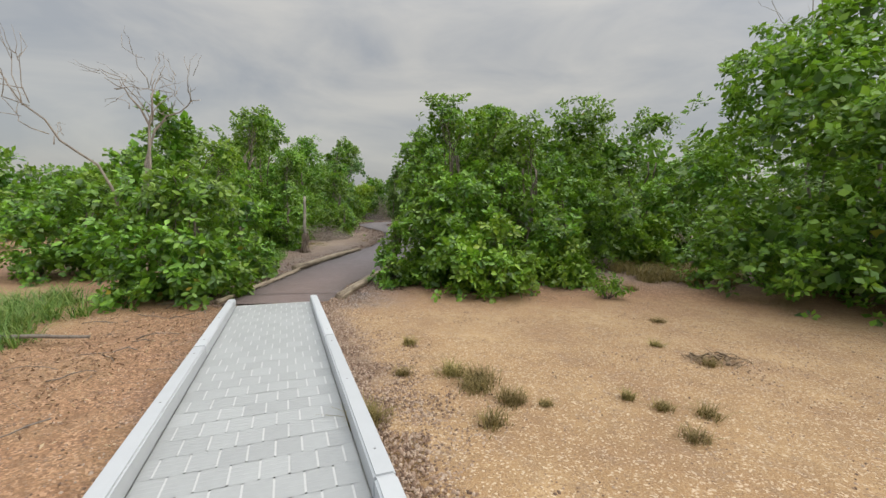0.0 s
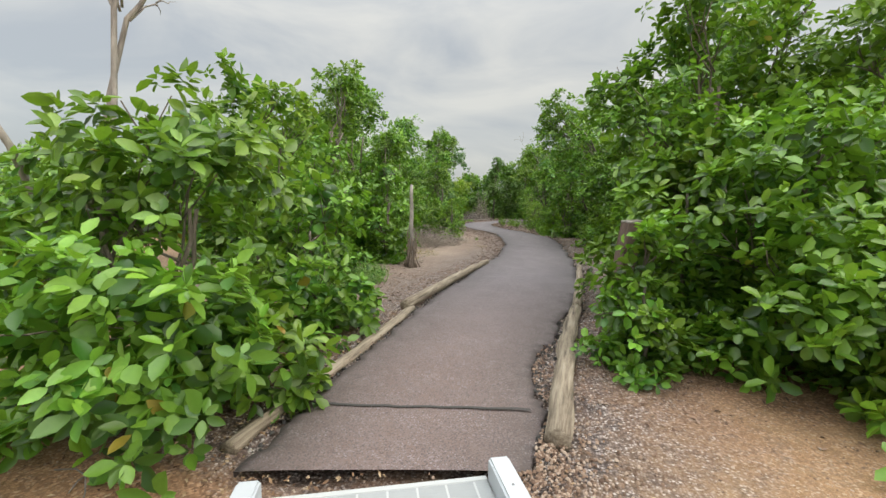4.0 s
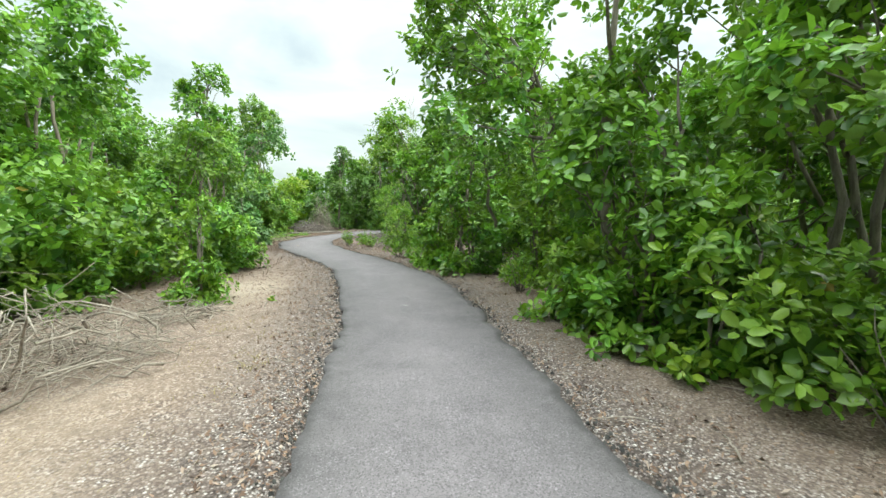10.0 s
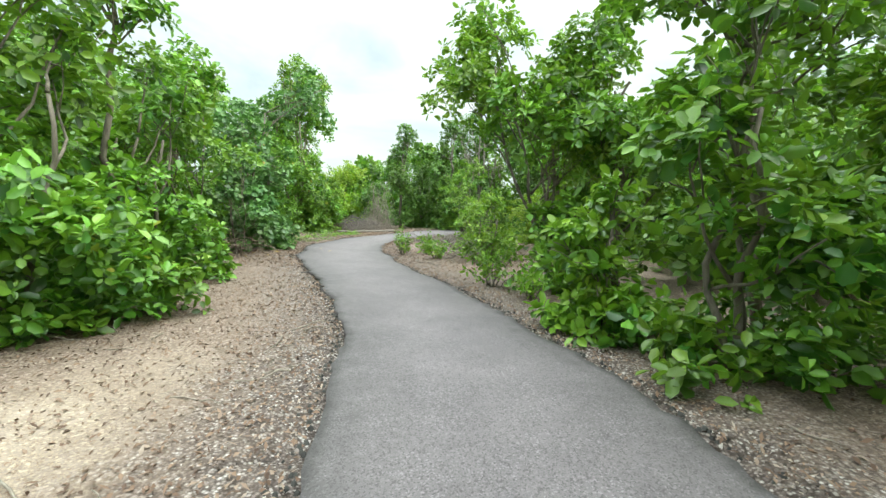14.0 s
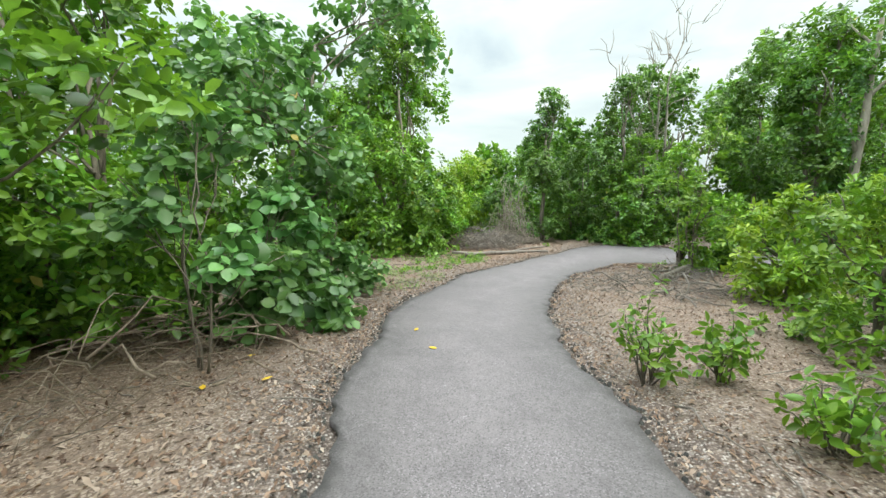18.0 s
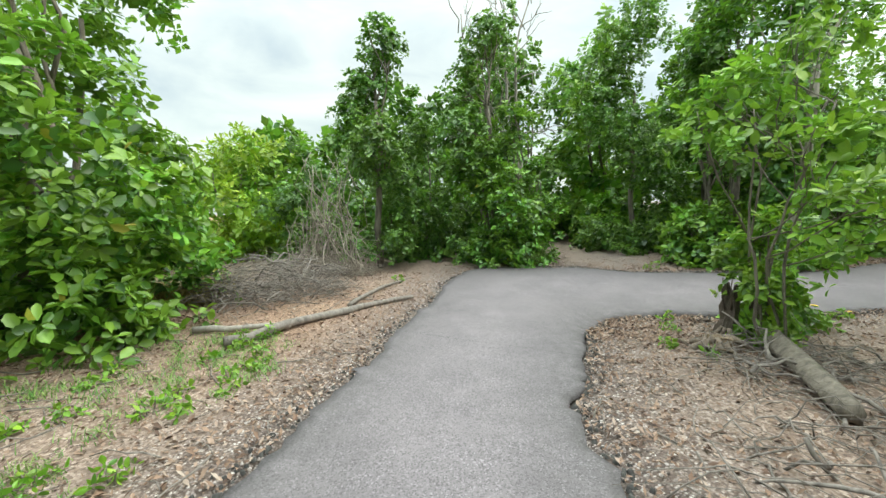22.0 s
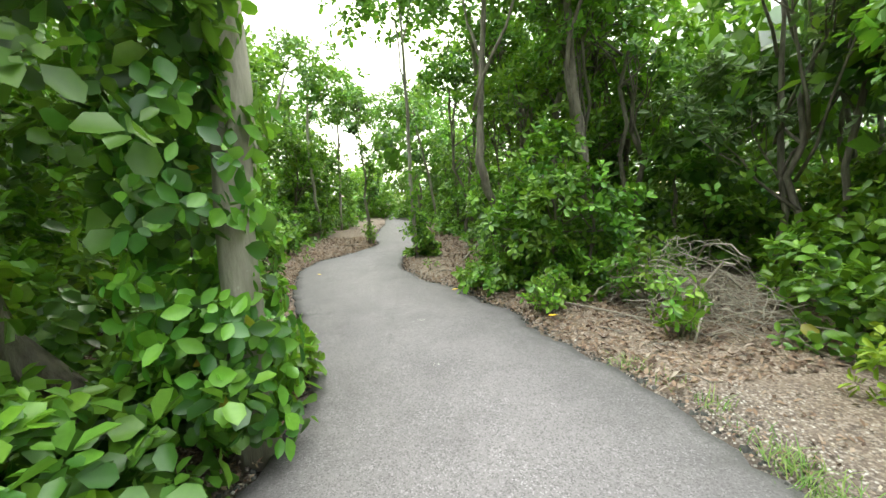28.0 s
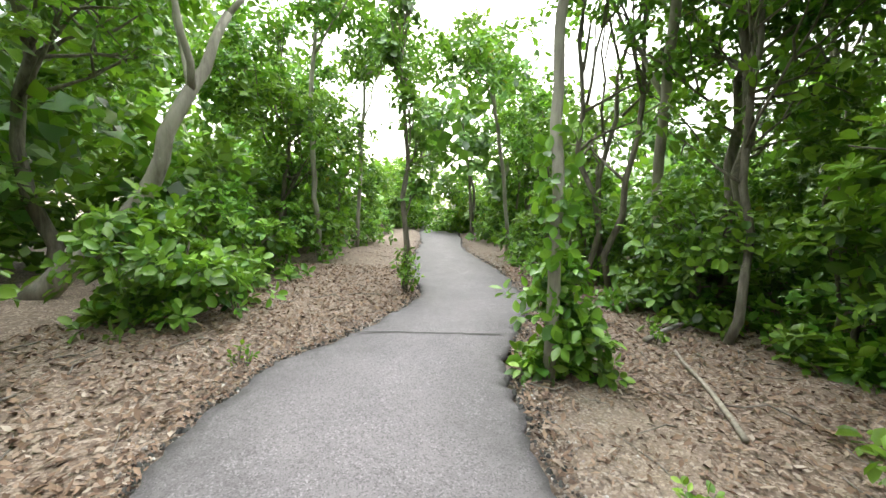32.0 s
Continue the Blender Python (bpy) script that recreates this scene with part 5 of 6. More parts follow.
    ("broad", 10.9, 35.4, 6.2, 1.5, {"low": 0.42, "trunk": 0.08, "leaf": 0.9}),
    ("broad", 9.0, 34.9, 6.6, 1.5, {"low": 0.45, "trunk": 0.07, "leaf": 0.9, "lean": (0.2, 0.5)}),
    ("vine", 11.7, 34.6, 6.0, 1.5, {"low": 0.08, "trunk": 0.09, "name": "vine_covered_tree"}),
    ("broad", 9.9, 33.6, 5.6, 1.6, {"low": 0.2}),
    ("broad", 13.2, 36.0, 1.9, 0.8, {"low": 0.02}),
    ("broad", 12.7, 35.9, 6.0, 1.6, {"low": 0.3, "leaf": 0.9}),
    ("light", 4.7, 35.8, 0.9, 0.35, {}),
    ("light", 3.9, 36.1, 0.6, 0.28, {}),
    ("broad", 15.4, 35.6, 4.2, 1.3, {"low": 0.08}),
    ("broad", 18.4, 35.4, 4.6, 1.5, {"low": 0.05}),
    ("light", 22.5, 36.4, 2.6, 1.5, {"low": 0.02, "leaf": 1.3}),
    ("light", 24.5, 39.0, 3.2, 1.7, {"low": 0.02, "leaf": 1.4}),
    # fillers of the field's far side and of the bends
    ("broad", -17.5, 14.0, 3.7, 2.5, {"low": 0.02, "leaf": 1.5}),
    ("broad", -25.0, 9.6, 3.9, 2.6, {"low": 0.02, "leaf": 1.7}),
    ("broad", -5.6, 15.0, 3.9, 1.0, {"low": 0.10}),
    ("round", -7.75, 32.35, 2.5, 1.0, {"low": 0.08, "density": 1.1, "leaf": 0.8}),
    ("broad", -0.85, 43.1, 2.7, 0.75, {"low": 0.38}),
    ("broad", 11.9, 32.7, 6.6, 1.7, {"low": 0.1, "leaf": 1.1}),
]
for kind, px, py, ph, pr, extra in PLANTS:
    seed += 1
    if ph < 1.15 and kind == "light":
        sprig(px, py, ph, pr, seed)
    else:
        gap = np.min(np.hypot(MID[:, 0] - px, MID[:, 1] - py)) - pr
        far = {"density": 0.85 * extra.get("density", 1.0), "leaf": 1.4 * extra.get("leaf", 1.0)} if gap > 5.5 else {}
        plant(kind, px, py, ph, pr, seed, detail=2 if gap < (3.8 if kind == "round" else 1.0) and kind not in ("feather", "vine", "fine") else 1 if gap < 3.8 else 0, **{**extra, **far})


# woods farther off, out of reach of the path
rngf = np.random.default_rng(77)
FAR = [plant("broad", -13.0, 24.0, 5.2, 2.3, 950, low=0.0, leaf=2.3, blobs=12, detail=0), plant("broad", 8.2, 20.5, 5.4, 2.3, 951, low=0.0, leaf=2.3, blobs=12, detail=0), plant("vine", 8.5, 31.0, 5.6, 2.2, 952, low=0.0, leaf=2.8, blobs=12, detail=0)]
for fx, fy in [(-14, 28), (-15, 33), (-15.5, 38), (-15, 44), (-12.5, 49), (-9, 53), (-4, 55), (1.5, 56), (7, 54), (7.5, 49), (11, 49), (15, 48), (19, 46), (23, 44), (32, 44), (37, 38), (29, 32.5), (23, 32), (19, 31), (15, 30),
               (12, 29), (7.5, 15), (9, 24.5), (8.4, 27.5), (12, 16), (14, 20), (13.5, 25), (16, 12), (16.5, 7), (17, 2), (-13, 20.5), (-17, 25), (20, 36.5), (11.5, 45.5), (15.5, 44.8), (5.5, 31.5)]:
    f = FAR[int(rngf.integers(3))]
    z = ground_z(fx, fy) - 0.05
    s = rngf.uniform(0.85, 1.2)
    ob = copy_thing(f, pose(fx + rngf.uniform(-0.5, 0.5), fy + rngf.uniform(-0.5, 0.5), z, 0, 0, rngf.uniform(0, 360)))
    ob.scale = (s, s, s * rngf.uniform(0.9, 1.15))
LOW = plant("broad", 20.5, 43.5, 2.0, 1.7, 953, low=0.0, leaf=1.7, blobs=9, detail=0)
for fx, fy in [(13.5, 45.6), (16.4, 43.4), (10.2, 45.0), (7.2, 44.6), (18.6, 43.0), (14.5, 33.6), (17.2, 33.9), (12.6, 32.6), (10.6, 31.8), (8.0, 32.0), (20.6, 34.0), (6.2, 31.0), (4.4, 30.2), (3.6, 26.6), (4.2, 21.6), (6.4, 19.0), (6.2, 15.4), (-11.6, 30.8), (-11.8, 26.4), (-11.6, 22.4), (-11.4, 18.2), (-12.4, 36.4), (-12.2, 39.6), (-10.6, 45.4), (21.5, 41.4), (6.6, 22.4), (6.4, 26.2), (15.0, 31.4), (-1.2, 49.0), (1.4, 50.4), (3.4, 47.6), (-3.6, 49.0), (-6.6, 47.8), (5.4, 46.6), (9.6, 47.0)]:
    ob = copy_thing(LOW, pose(fx + rngf.uniform(-0.5, 0.5), fy + rngf.uniform(-0.5, 0.5), -0.05, 0, 0, rngf.uniform(0, 360)))
    s = rngf.uniform(0.8, 1.25)
    ob.scale = (s, s, s)
# scrub on the open field to the west
for fx, fy in [(-34, 4), (-38, 14), (-30, 22), (-45, -4), (-42, 24), (-52, 10), (-26, 30), (-60, -10), (-55, 30), (-36, -14)]:
    ob = copy_thing(FAR[int(rngf.integers(2))], pose(fx, fy, 0.2, 0, 0, rngf.uniform(0, 360)))
    s = rngf.uniform(0.75, 1.1)
    ob.scale = (s * 1.2, s * 1.2, s * 0.8)

# ---- fallen wood, brush, vines ----
log([(-1.0, 36.65, 0.13), (-1.5, 35.85, 0.09), (-2.0, 35.05, 0.07)], [0.095, 0.085, 0.07], "fallen smooth grey trunk lying on leaf litter", BARK, "fallen_tree", "log", "fallen wood", seed=41, rough=0.10, grain=0.12)
log([(-6.6, 37.7, 0.06), (-5.6, 38.5, 0.07), (-4.45, 39.42, 0.04)], [0.06, 0.055, 0.025], "weathered grey fallen branch beside the path", GREY_TWIG, "fallen_branch", "branch", "fallen wood", sides=9, rough=0.16, seed=42, crook=0.035)
log([(-5.35, 38.95, 0.08), (-4.9, 40.2, 0.06), (-4.4, 40.9, 0.04)], [0.035, 0.03, 0.012], "thin grey fallen branch beside the path", GREY_TWIG, "fallen_branch", "branch", "fallen wood", sides=7, rough=0.16, seed=43, crook=0.03)
log([(-7.2, 38.3, 0.04), (-6.0, 38.2, 0.05)], [0.04, 0.03], "short grey fallen branch on bare soil", DEAD_WOOD, "fallen_branch", "branch", "fallen wood", sides=7, rough=0.16, seed=44, crook=0.03)
log([(-3.9, 1.35, 0.24), (-2.9, 1.7, 0.24)], [0.035, 0.02], "dry brown stick on sandy soil", GREY_TWIG, "stick", "stick", "fallen wood", sides=7, rough=0.2, seed=45, crook=0.025)
log([(-4.3, 2.55, 0.19), (-3.0, 2.7, 0.19)], [0.03, 0.018], "dry brown stick on sandy soil", GREY_TWIG, "stick", "stick", "fallen wood", sides=7, rough=0.2, seed=46, crook=0.025)
log([(-4.0, 13.4, 0.02), (-3.92, 14.3, 0.06), (-4.15, 15.2, 0.05)], [0.015, 0.016, 0.010], "dead crooked stick on sandy soil", GREY_TWIG, "stick", "stick", "fallen wood", sides=6, seed=47, crook=0.02)
log([(4.2, 36.0, 0.02), (5.3, 36.7, 0.03), (6.1, 37.1, 0.02)], [0.012, 0.01, 0.006], "pale bent stick on leaf litter", TWIG, "stick", "stick", "fallen wood", sides=5, seed=48)
log([(8.6, 37.1, 0.02), (9.9, 36.6, 0.04)], [0.02, 0.012], "dark stick on leaf litter", TWIG, "stick", "stick", "fallen wood", sides=5, seed=49)
log([(10.2, 36.7, 0.03), (10.9, 35.6, 0.04)], [0.03, 0.02], "short dark branch on leaf litter", DEAD_WOOD, "stick", "stick", "fallen wood", sides=6, seed=50)


def brush_pile(x, y, rx, ry, height, n, sd, label, mat=TWIG, length=1.2, name="brush_pile", arch=0.3):
    g = np.random.default_rng(sd)
    root = thing(name, x, y, ground_z(x, y) - 0.02, label, "brush")
    coarse, fine = [], []
    for k in range(n):
        a, q = g.uniform(0, 6.28), math.sqrt(g.uniform(0, 1))
        c = np.array([rx * q * math.cos(a), ry * q * math.sin(a), 0.02 + height * g.uniform(0, 1) ** 1.6 * (1 - 0.7 * q)])
        d = unit(np.array([[g.normal(), g.normal(), g.normal() * 0.22]]))[0]
        L = length * g.uniform(0.35, 1.0)
        p = curve_points(c - d * L / 2, c + d * L / 2, 7, arch * g.uniform(-0.1, 0.5) * L, g, 0.22)
        p[:, 2] = np.maximum(p[:, 2], 0.008)
        big = k % 9 == 0
        r0 = g.uniform(0.009, 0.019) if big else g.uniform(0.003, 0.008)
        (coarse if big else fine).append(tube_arrays(p, np.linspace(r0, r0 * 0.4, 7), 5 if big else 4))
    for t in coarse:
        child("dead_branch", tubes_mesh("dead_branch", [t], mat), root)
    tagged(child("twig", tubes_mesh("twig", fine, mat), root), kind="stuff")
    return root


brush_pile(-4.95, 17.1, 1.3, 0.85, 0.85, 380, 61, "heap of dry grey twigs under the shrubs", TWIG, 1.4, "brush_pile", 0.45)
brush_pile(-4.3, 19.1, 0.5, 0.5, 0.25, 90, 62, "loose dry twigs on sandy soil", length=0.8)
brush_pile(-6.7, 40.3, 1.2, 1.0, 0.95, 560, 63, "tangled heap of dry grey vines and twigs", GREY_TWIG)
brush_pile(-5.9, 42.3, 0.9, 0.6, 0.4, 200, 64, "dry twigs heaped below hanging vines")
brush_pile(-2.2, 34.3, 1.25, 1.1, 0.24, 210, 65, "thin layer of dry grey twigs on leaf litter", GREY_TWIG, 0.9)
brush_pile(-1.55, 35.9, 0.75, 0.55, 0.22, 150, 66, "dry twigs around a fallen trunk", GREY_TWIG, 0.8)
brush_pile(4.5, 35.5, 1.0, 0.6, 0.85, 250, 67, "dry grey twiggy shrub without leaves", TWIG, 1.0, "dry_shrub", 0.6)
brush_pile(-1.3, 29.6, 0.6, 0.4, 0.9, 80, 68, "dry twigs leaning in a small shrub", DEAD_WOOD, 1.2, "dry_shrub", 0.5)
brush_pile(-7.2, 29.0, 0.8, 0.9, 0.8, 80, 74, "tangle of dark dry branches under the shrubs", STUMP_WOOD, 1.3, "brush_pile", 0.5)
brush_pile(-6.6, 43.4, 0.8, 0.5, 0.5, 130, 69, "dry twigs below creeper-covered trees")
brush_pile(4.35, 2.75, 0.32, 0.16, 0.12, 70, 70, "clump of dark bark and twigs on bare sand", BROWN_WOOD, 0.35, "bark_clump", 0.1)


def hanging_vines(x, y, h, r, n, sd, label):
    g = np.random.default_rng(sd)
    root = thing("dry_vine_curtain", x, y, 0.0, label, "vine")
    for k in range(n):
        a, q = g.uniform(0, 6.28), g.uniform(0.3, 1.0)
        top = np.array([r * g.uniform(-0.8, 0.8), r * g.uniform(-0.5, 0.5), h * g.uniform(0.45, 1.0)])
        foot = np.array([r * q * math.cos(a), r * q * math.sin(a), 0.0]) + np.array([g.normal(0, 0.15), g.normal(0, 0.15), 0])
        p = curve_points(foot, top, 9, 0, g, 0.26)
        p[:, 2] = np.maximum(p[:, 2], 0.0)
        child("dry_vine", tubes_mesh("dry_vine", [tube_arrays(p, np.linspace(0.010, 0.005, 9) * g.uniform(0.6, 1.7), 4)], TWIG), root)
    return root


hanging_vines(-5.75, 42.2, 2.7, 0.75, 46, 71, "curtain of dry grey vines hanging to the ground")
brush_pile(-5.9, 42.5, 0.8, 0.5, 1.6, 170, 73, "tangle of thin dry vine stems", TWIG, 1.3, "dry_shrub", 0.5)
hanging_vines(-6.2, 42.5, 1.9, 0.7, 24, 72, "dry grey vines arching to the ground")


def root_stump(x, y, h, r, sd, label, mat=BARK):
    """A rotten trunk whose top has splintered, on spreading roots."""
    g = np.random.default_rng(sd)
    root = thing("tree_stump", x, y, -0.03, label, "stump")
    pts = curve_points((0, 0, 0), (0.06, 0.04, h * 0.8), 8, 0, g, 0.05)
    v, q = tube_arrays(pts, np.array([1.6, 1.25, 1.05, 0.95, 1.0, 1.05, 0.95, 0.8]) * r, 16, 0.20, g, 1 + 0.20 * g.normal(0, 1, 16))
    v[7 * 16:8 * 16, 2] += g.uniform(-0.10, 0.20, 16) * h
    child("trunk", tubes_mesh("trunk", [(v, q)], mat, False), root)
    for k in range(3):
        a = k * 2.1 + g.uniform(-0.3, 0.3)
        p = curve_points((0.6 * r * math.cos(a), 0.6 * r * math.sin(a), h * 0.55), (0.9 * r * math.cos(a), 0.9 * r * math.sin(a), h * g.uniform(0.9, 1.1)), 4, 0, g, 0.08)
        child("splinter", tubes_mesh("splinter", [tube_arrays(p, np.linspace(r * 0.16, 0.004, 4), 5, 0.2, g)], mat), root)
    for k in range(9):
        a = k * 0.7 + g.uniform(-0.3, 0.3)
        reach = r * g.uniform(2.0, 3.8)
        p = curve_points((0.6 * r * math.cos(a), 0.6 * r * math.sin(a), 0.14), (reach * math.cos(a), reach * math.sin(a), 0.0), 7, -0.03, g, 0.2)
        child("root", tubes_mesh("root", [tube_arrays(p, np.linspace(r * 0.3, r * 0.06, 7), 6, 0.2, g)], STUMP_WOOD), root)


root_stump(-1.38, 36.6, 0.62, 0.07, 81, "dark rotten stump with exposed roots", ROTTEN_WOOD)
root_stump(-1.75, 36.35, 0.16, 0.13, 82, "broken pale rotten root mass on leaf litter", BROWN_WOOD)


def bare_trunk(points, radii, sd, label, mat=BARK_PALE, forks=(), shoots=150):
    g = np.random.default_rng(sd)
    p = np.array(points, float)
    base = p[0].copy()
    s = np.linspace(0, len(p) - 1, 16)
    q = np.stack([np.interp(s, np.arange(len(p)), p[:, k]) for k in range(3)], 1) - base
    q[1:-1] += g.normal(0, 0.015, (14, 3))
    root = thing("tree", *base, label, "tree", "trees beside the path")
    child("trunk", tubes_mesh("trunk", [tube_arrays(q, np.interp(s, np.arange(len(p)), radii), 11, 0.06, g)], mat), root)
    for k, (at, tip, r) in enumerate(forks):
        b = curve_points(q[at], np.array(tip) - base, 8, 0, g, 0.10)
        child("branch", tubes_mesh("branch", [tube_arrays(b, np.linspace(r, 0.012, 8), 8, 0.06, g)], mat), root)
        c = np.array(tip) - base
        pos, axis = blob_shoots(c, (1.05, 1.05, 0.65), shoots, g)
        tagged(child("leaf_clump", quads_mesh("leaf_clump", *leaves_arrays(pos, axis, 8, 0.15, 0.08, g, 0.3), LEAF), root), kind="stuff")
    return root


# ---- canopy trees of the eastern woods ----


def creeper(root, points, r, n, sd, mat=LEAF, size=0.11):
    """Leaves that climb a trunk along points."""
    g = np.random.default_rng(sd)
    p = np.array(points, float) - np.array(root.location)
    s = g.uniform(0, len(p) - 1.001, n)
    c = np.stack([np.interp(s, np.arange(len(p)), p[:, k]) for k in range(3)], 1)
    a = g.uniform(0, 6.28, n)
    d = np.stack([np.cos(a), np.sin(a), np.full(n, 0.25)], 1)
    pos = c + d * (r * g.uniform(0.5, 1.2, n))[:, None]
    tagged(child("creeper", quads_mesh("creeper", *leaves_arrays(pos, unit(d), 6, size, size * 0.7, g, 0.1, detail=2), mat, True), root), kind="stuff")


vine_trunk = bare_trunk([(3.05, 39.62, -0.05), (3.0, 39.58, 1.0), (3.12, 39.55, 2.2), (3.25, 39.6, 3.6), (3.5, 39.8, 6.0)], [0.12, 0.10, 0.10, 0.09, 0.05], 91, "pale mottled trunk with creeper climbing up it", forks=((9, (2.6, 40.3, 5.0), 0.05), (12, (4.4, 39.7, 5.2), 0.05), (14, (3.3, 40.6, 6.2), 0.05)))
creeper(vine_trunk, [(3.0, 39.75, 0.1), (2.9, 39.75, 1.2), (2.95, 39.75, 2.4), (3.1, 39.8, 4.0), (3.3, 39.9, 5.4)], 0.30, 420, 191)
creeper(vine_trunk, [(3.05, 39.6, 0.1), (3.02, 39.58, 0.9)], 0.20, 60, 192)
bare_trunk([(11.9, 43.45, -0.05), (12.0, 42.6, 0.75), (12.05, 42.15, 1.3), (12.05, 41.74, 2.3), (12.5, 41.3, 3.6)], [0.15, 0.12, 0.10, 0.085, 0.05], 92, "leaning pale grey trunk forking over the path", forks=((12, (13.4, 42.6, 5.0), 0.05), (12, (11.6, 42.0, 4.8), 0.05), (15, (13.0, 40.6, 5.2), 0.04)))
bare_trunk([(6.75, 36.7, -0.05), (6.62, 36.95, 0.9), (6.45, 37.28, 1.75), (6.52, 37.22, 2.6), (6.8, 37.0, 5.5)], [0.062, 0.058, 0.066, 0.046, 0.03], 93, "grey crooked trunk forking above the shrubs", BARK, forks=((11, (6.2, 36.6, 4.9), 0.028), (12, (7.6, 37.4, 5.0), 0.028), (14, (7.2, 36.0, 5.6), 0.03)))
bare_trunk([(6.2, 35.6, -0.05), (6.35, 35.7, 1.5), (6.55, 35.75, 2.6), (7.0, 35.8, 5.8)], [0.09, 0.08, 0.07, 0.04], 94, "dark straight trunk behind the shrubs", BARK, forks=((9, (5.8, 36.2, 5.0), 0.04), (13, (7.4, 35.4, 5.8), 0.04)))
slim_tree = bare_trunk([(9.45, 37.97, -0.03), (9.4, 38.0, 1.3), (9.62, 37.98, 2.3), (9.55, 38.0, 4.2), (9.9, 38.0, 6.3)], [0.05, 0.042, 0.04, 0.032, 0.02], 95, "slim mottled grey tree at the path's edge", BARK_PALE, forks=((10, (9.0, 38.3, 5.2), 0.02), (12, (10.3, 37.7, 5.6), 0.02)))
bare_trunk([(1.95, 18.55, -0.05), (1.8, 18.6, 1.3), (1.7, 18.6, 2.4), (1.95, 18.9, 5.0)], [0.085, 0.075, 0.07, 0.035], 101, "dark grey tree with a long bare limb reaching over the path", BARK, forks=((10, (0.0, 19.3, 2.82), 0.05), (12, (1.2, 17.9, 4.6), 0.04), (14, (2.8, 19.4, 5.2), 0.03)), shoots=70)
creeper(slim_tree, [(9.47, 37.95, 0.1), (9.42, 37.98, 1.2), (9.6, 37.97, 2.0)], 0.10, 36, 193, LEAF_LIGHT)
bare_trunk([(12.2, 35.2, -0.05), (12.0, 35.5, 1.6), (11.4, 35.9, 3.4), (10.6, 36.3, 5.6)], [0.08, 0.07, 0.06, 0.04], 96, "leaning grey trunk over leaf litter", BARK_PALE, forks=((8, (12.6, 36.4, 4.6), 0.04), (12, (10.6, 35.3, 5.4), 0.04), (15, (10.0, 36.9, 6.0), 0.03)))
bare_trunk([(14.9, 40.6, -0.05), (14.8, 40.7, 1.6), (15.1, 40.8, 3.6), (15.2, 40.6, 5.4)], [0.06, 0.05, 0.045, 0.03], 97, "thin grey trunk among low shrubs", BARK_PALE, forks=((11, (14.2, 39.9, 4.8), 0.03), (14, (15.9, 40.0, 5.2), 0.03)))
bare_trunk([(17.2, 40.1, -0.05), (17.0, 40.0, 2.0), (17.3, 39.9, 4.6)], [0.05, 0.045, 0.03], 98, "thin grey trunk among low shrubs", BARK_PALE, forks=((9, (16.6, 39.4, 4.4), 0.03), (14, (17.8, 39.2, 4.8), 0.03)))
bare_trunk([(16.2, 36.4, -0.05), (16.0, 36.6, 1.6), (15.6, 37.0, 3.2), (15.2, 37.2, 4.2)], [0.05, 0.045, 0.04, 0.03], 99, "leaning thin trunk at the path's far bend", BARK_PALE, forks=((11, (15.2, 37.6, 4.0), 0.03), (14, (16.0, 37.4, 4.6), 0.03)))

# ---- grass ----


def grass_arrays(xy, per, h, rng, spread=0.10):
    n = len(xy) * per
    base = np.repeat(np.asarray(xy, float), per, axis=0)
    base[:, :2] += rng.normal(0, spread, (n, 2))
    a = rng.uniform(0, 6.28, n)
    L = h * rng.uniform(0.4, 1.1, n)
    out = np.stack([np.cos(a), np.sin(a), np.zeros(n)], 1)
    side = np.stack([-np.sin(a), np.cos(a), np.zeros(n)], 1) * (0.003 + 0.008 * h)
    lean = rng.uniform(0.3, 1.6, n)[:, None]
    up = np.array([0, 0, 1.0])
    m = base + up * (L * 0.55)[:, None] + out * lean * (L * 0.35)[:, None]
    t = base + up * (L * 0.8)[:, None] + out * lean * (L * 0.95)[:, None]
    verts = np.stack([base - side, base + side, m + side * 0.7, m - side * 0.7, t + side * 0.08, t - side * 0.08], 1).reshape(-1, 3)
    o = (np.arange(n) * 6)[:, None]
    return verts, np.concatenate([o + np.array([0, 1, 2, 3]), o + np.array([3, 2, 4, 5])], 0)


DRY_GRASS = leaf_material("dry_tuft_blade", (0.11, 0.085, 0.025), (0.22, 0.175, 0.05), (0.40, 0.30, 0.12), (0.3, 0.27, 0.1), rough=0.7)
for k, (tx, ty, th, ts) in enumerate([(1.5, 1.95, 0.20, 0.13), (1.25, 2.1, 0.18, 0.10), (1.75, 1.5, 0.17, 0.09), (1.45, 1.75, 0.16, 0.12), (1.53, 1.05, 0.17, 0.08), (3.3, 1.3, 0.15, 0.08), (2.95, 0.9, 0.15, 0.07), (3.0, 1.42, 0.12, 0.05),
                                      (2.8, 1.65, 0.11, 0.05), (2.03, 1.45, 0.09, 0.04), (0.75, 2.0, 0.13, 0.05), (0.72, 3.1, 0.15, 0.06), (4.1, 2.55, 0.15, 0.07), (3.9, 3.3, 0.13, 0.06), (0.6, 1.0, 0.2, 0.1), (4.6, 4.6, 0.14, 0.08), (5.3, 7.2, 0.2, 0.12), (6.3, 8.4, 0.3, 0.2)]):
    g = np.random.default_rng(300 + k)
    verts, quads = grass_arrays([(0, 0, 0)], int(260 if ts > 0.08 else 140), th * 0.85, g, ts * 0.62)
    ob = new("grass_tuft", quads_mesh("grass_tuft", verts, quads, DRY_GRASS))
    ob.location = (tx, ty, ground_z(tx, ty) - 0.01)
    tagged(ob, "small dry olive grass tuft on bare sand", "grass", "grass tufts on the sand", "")


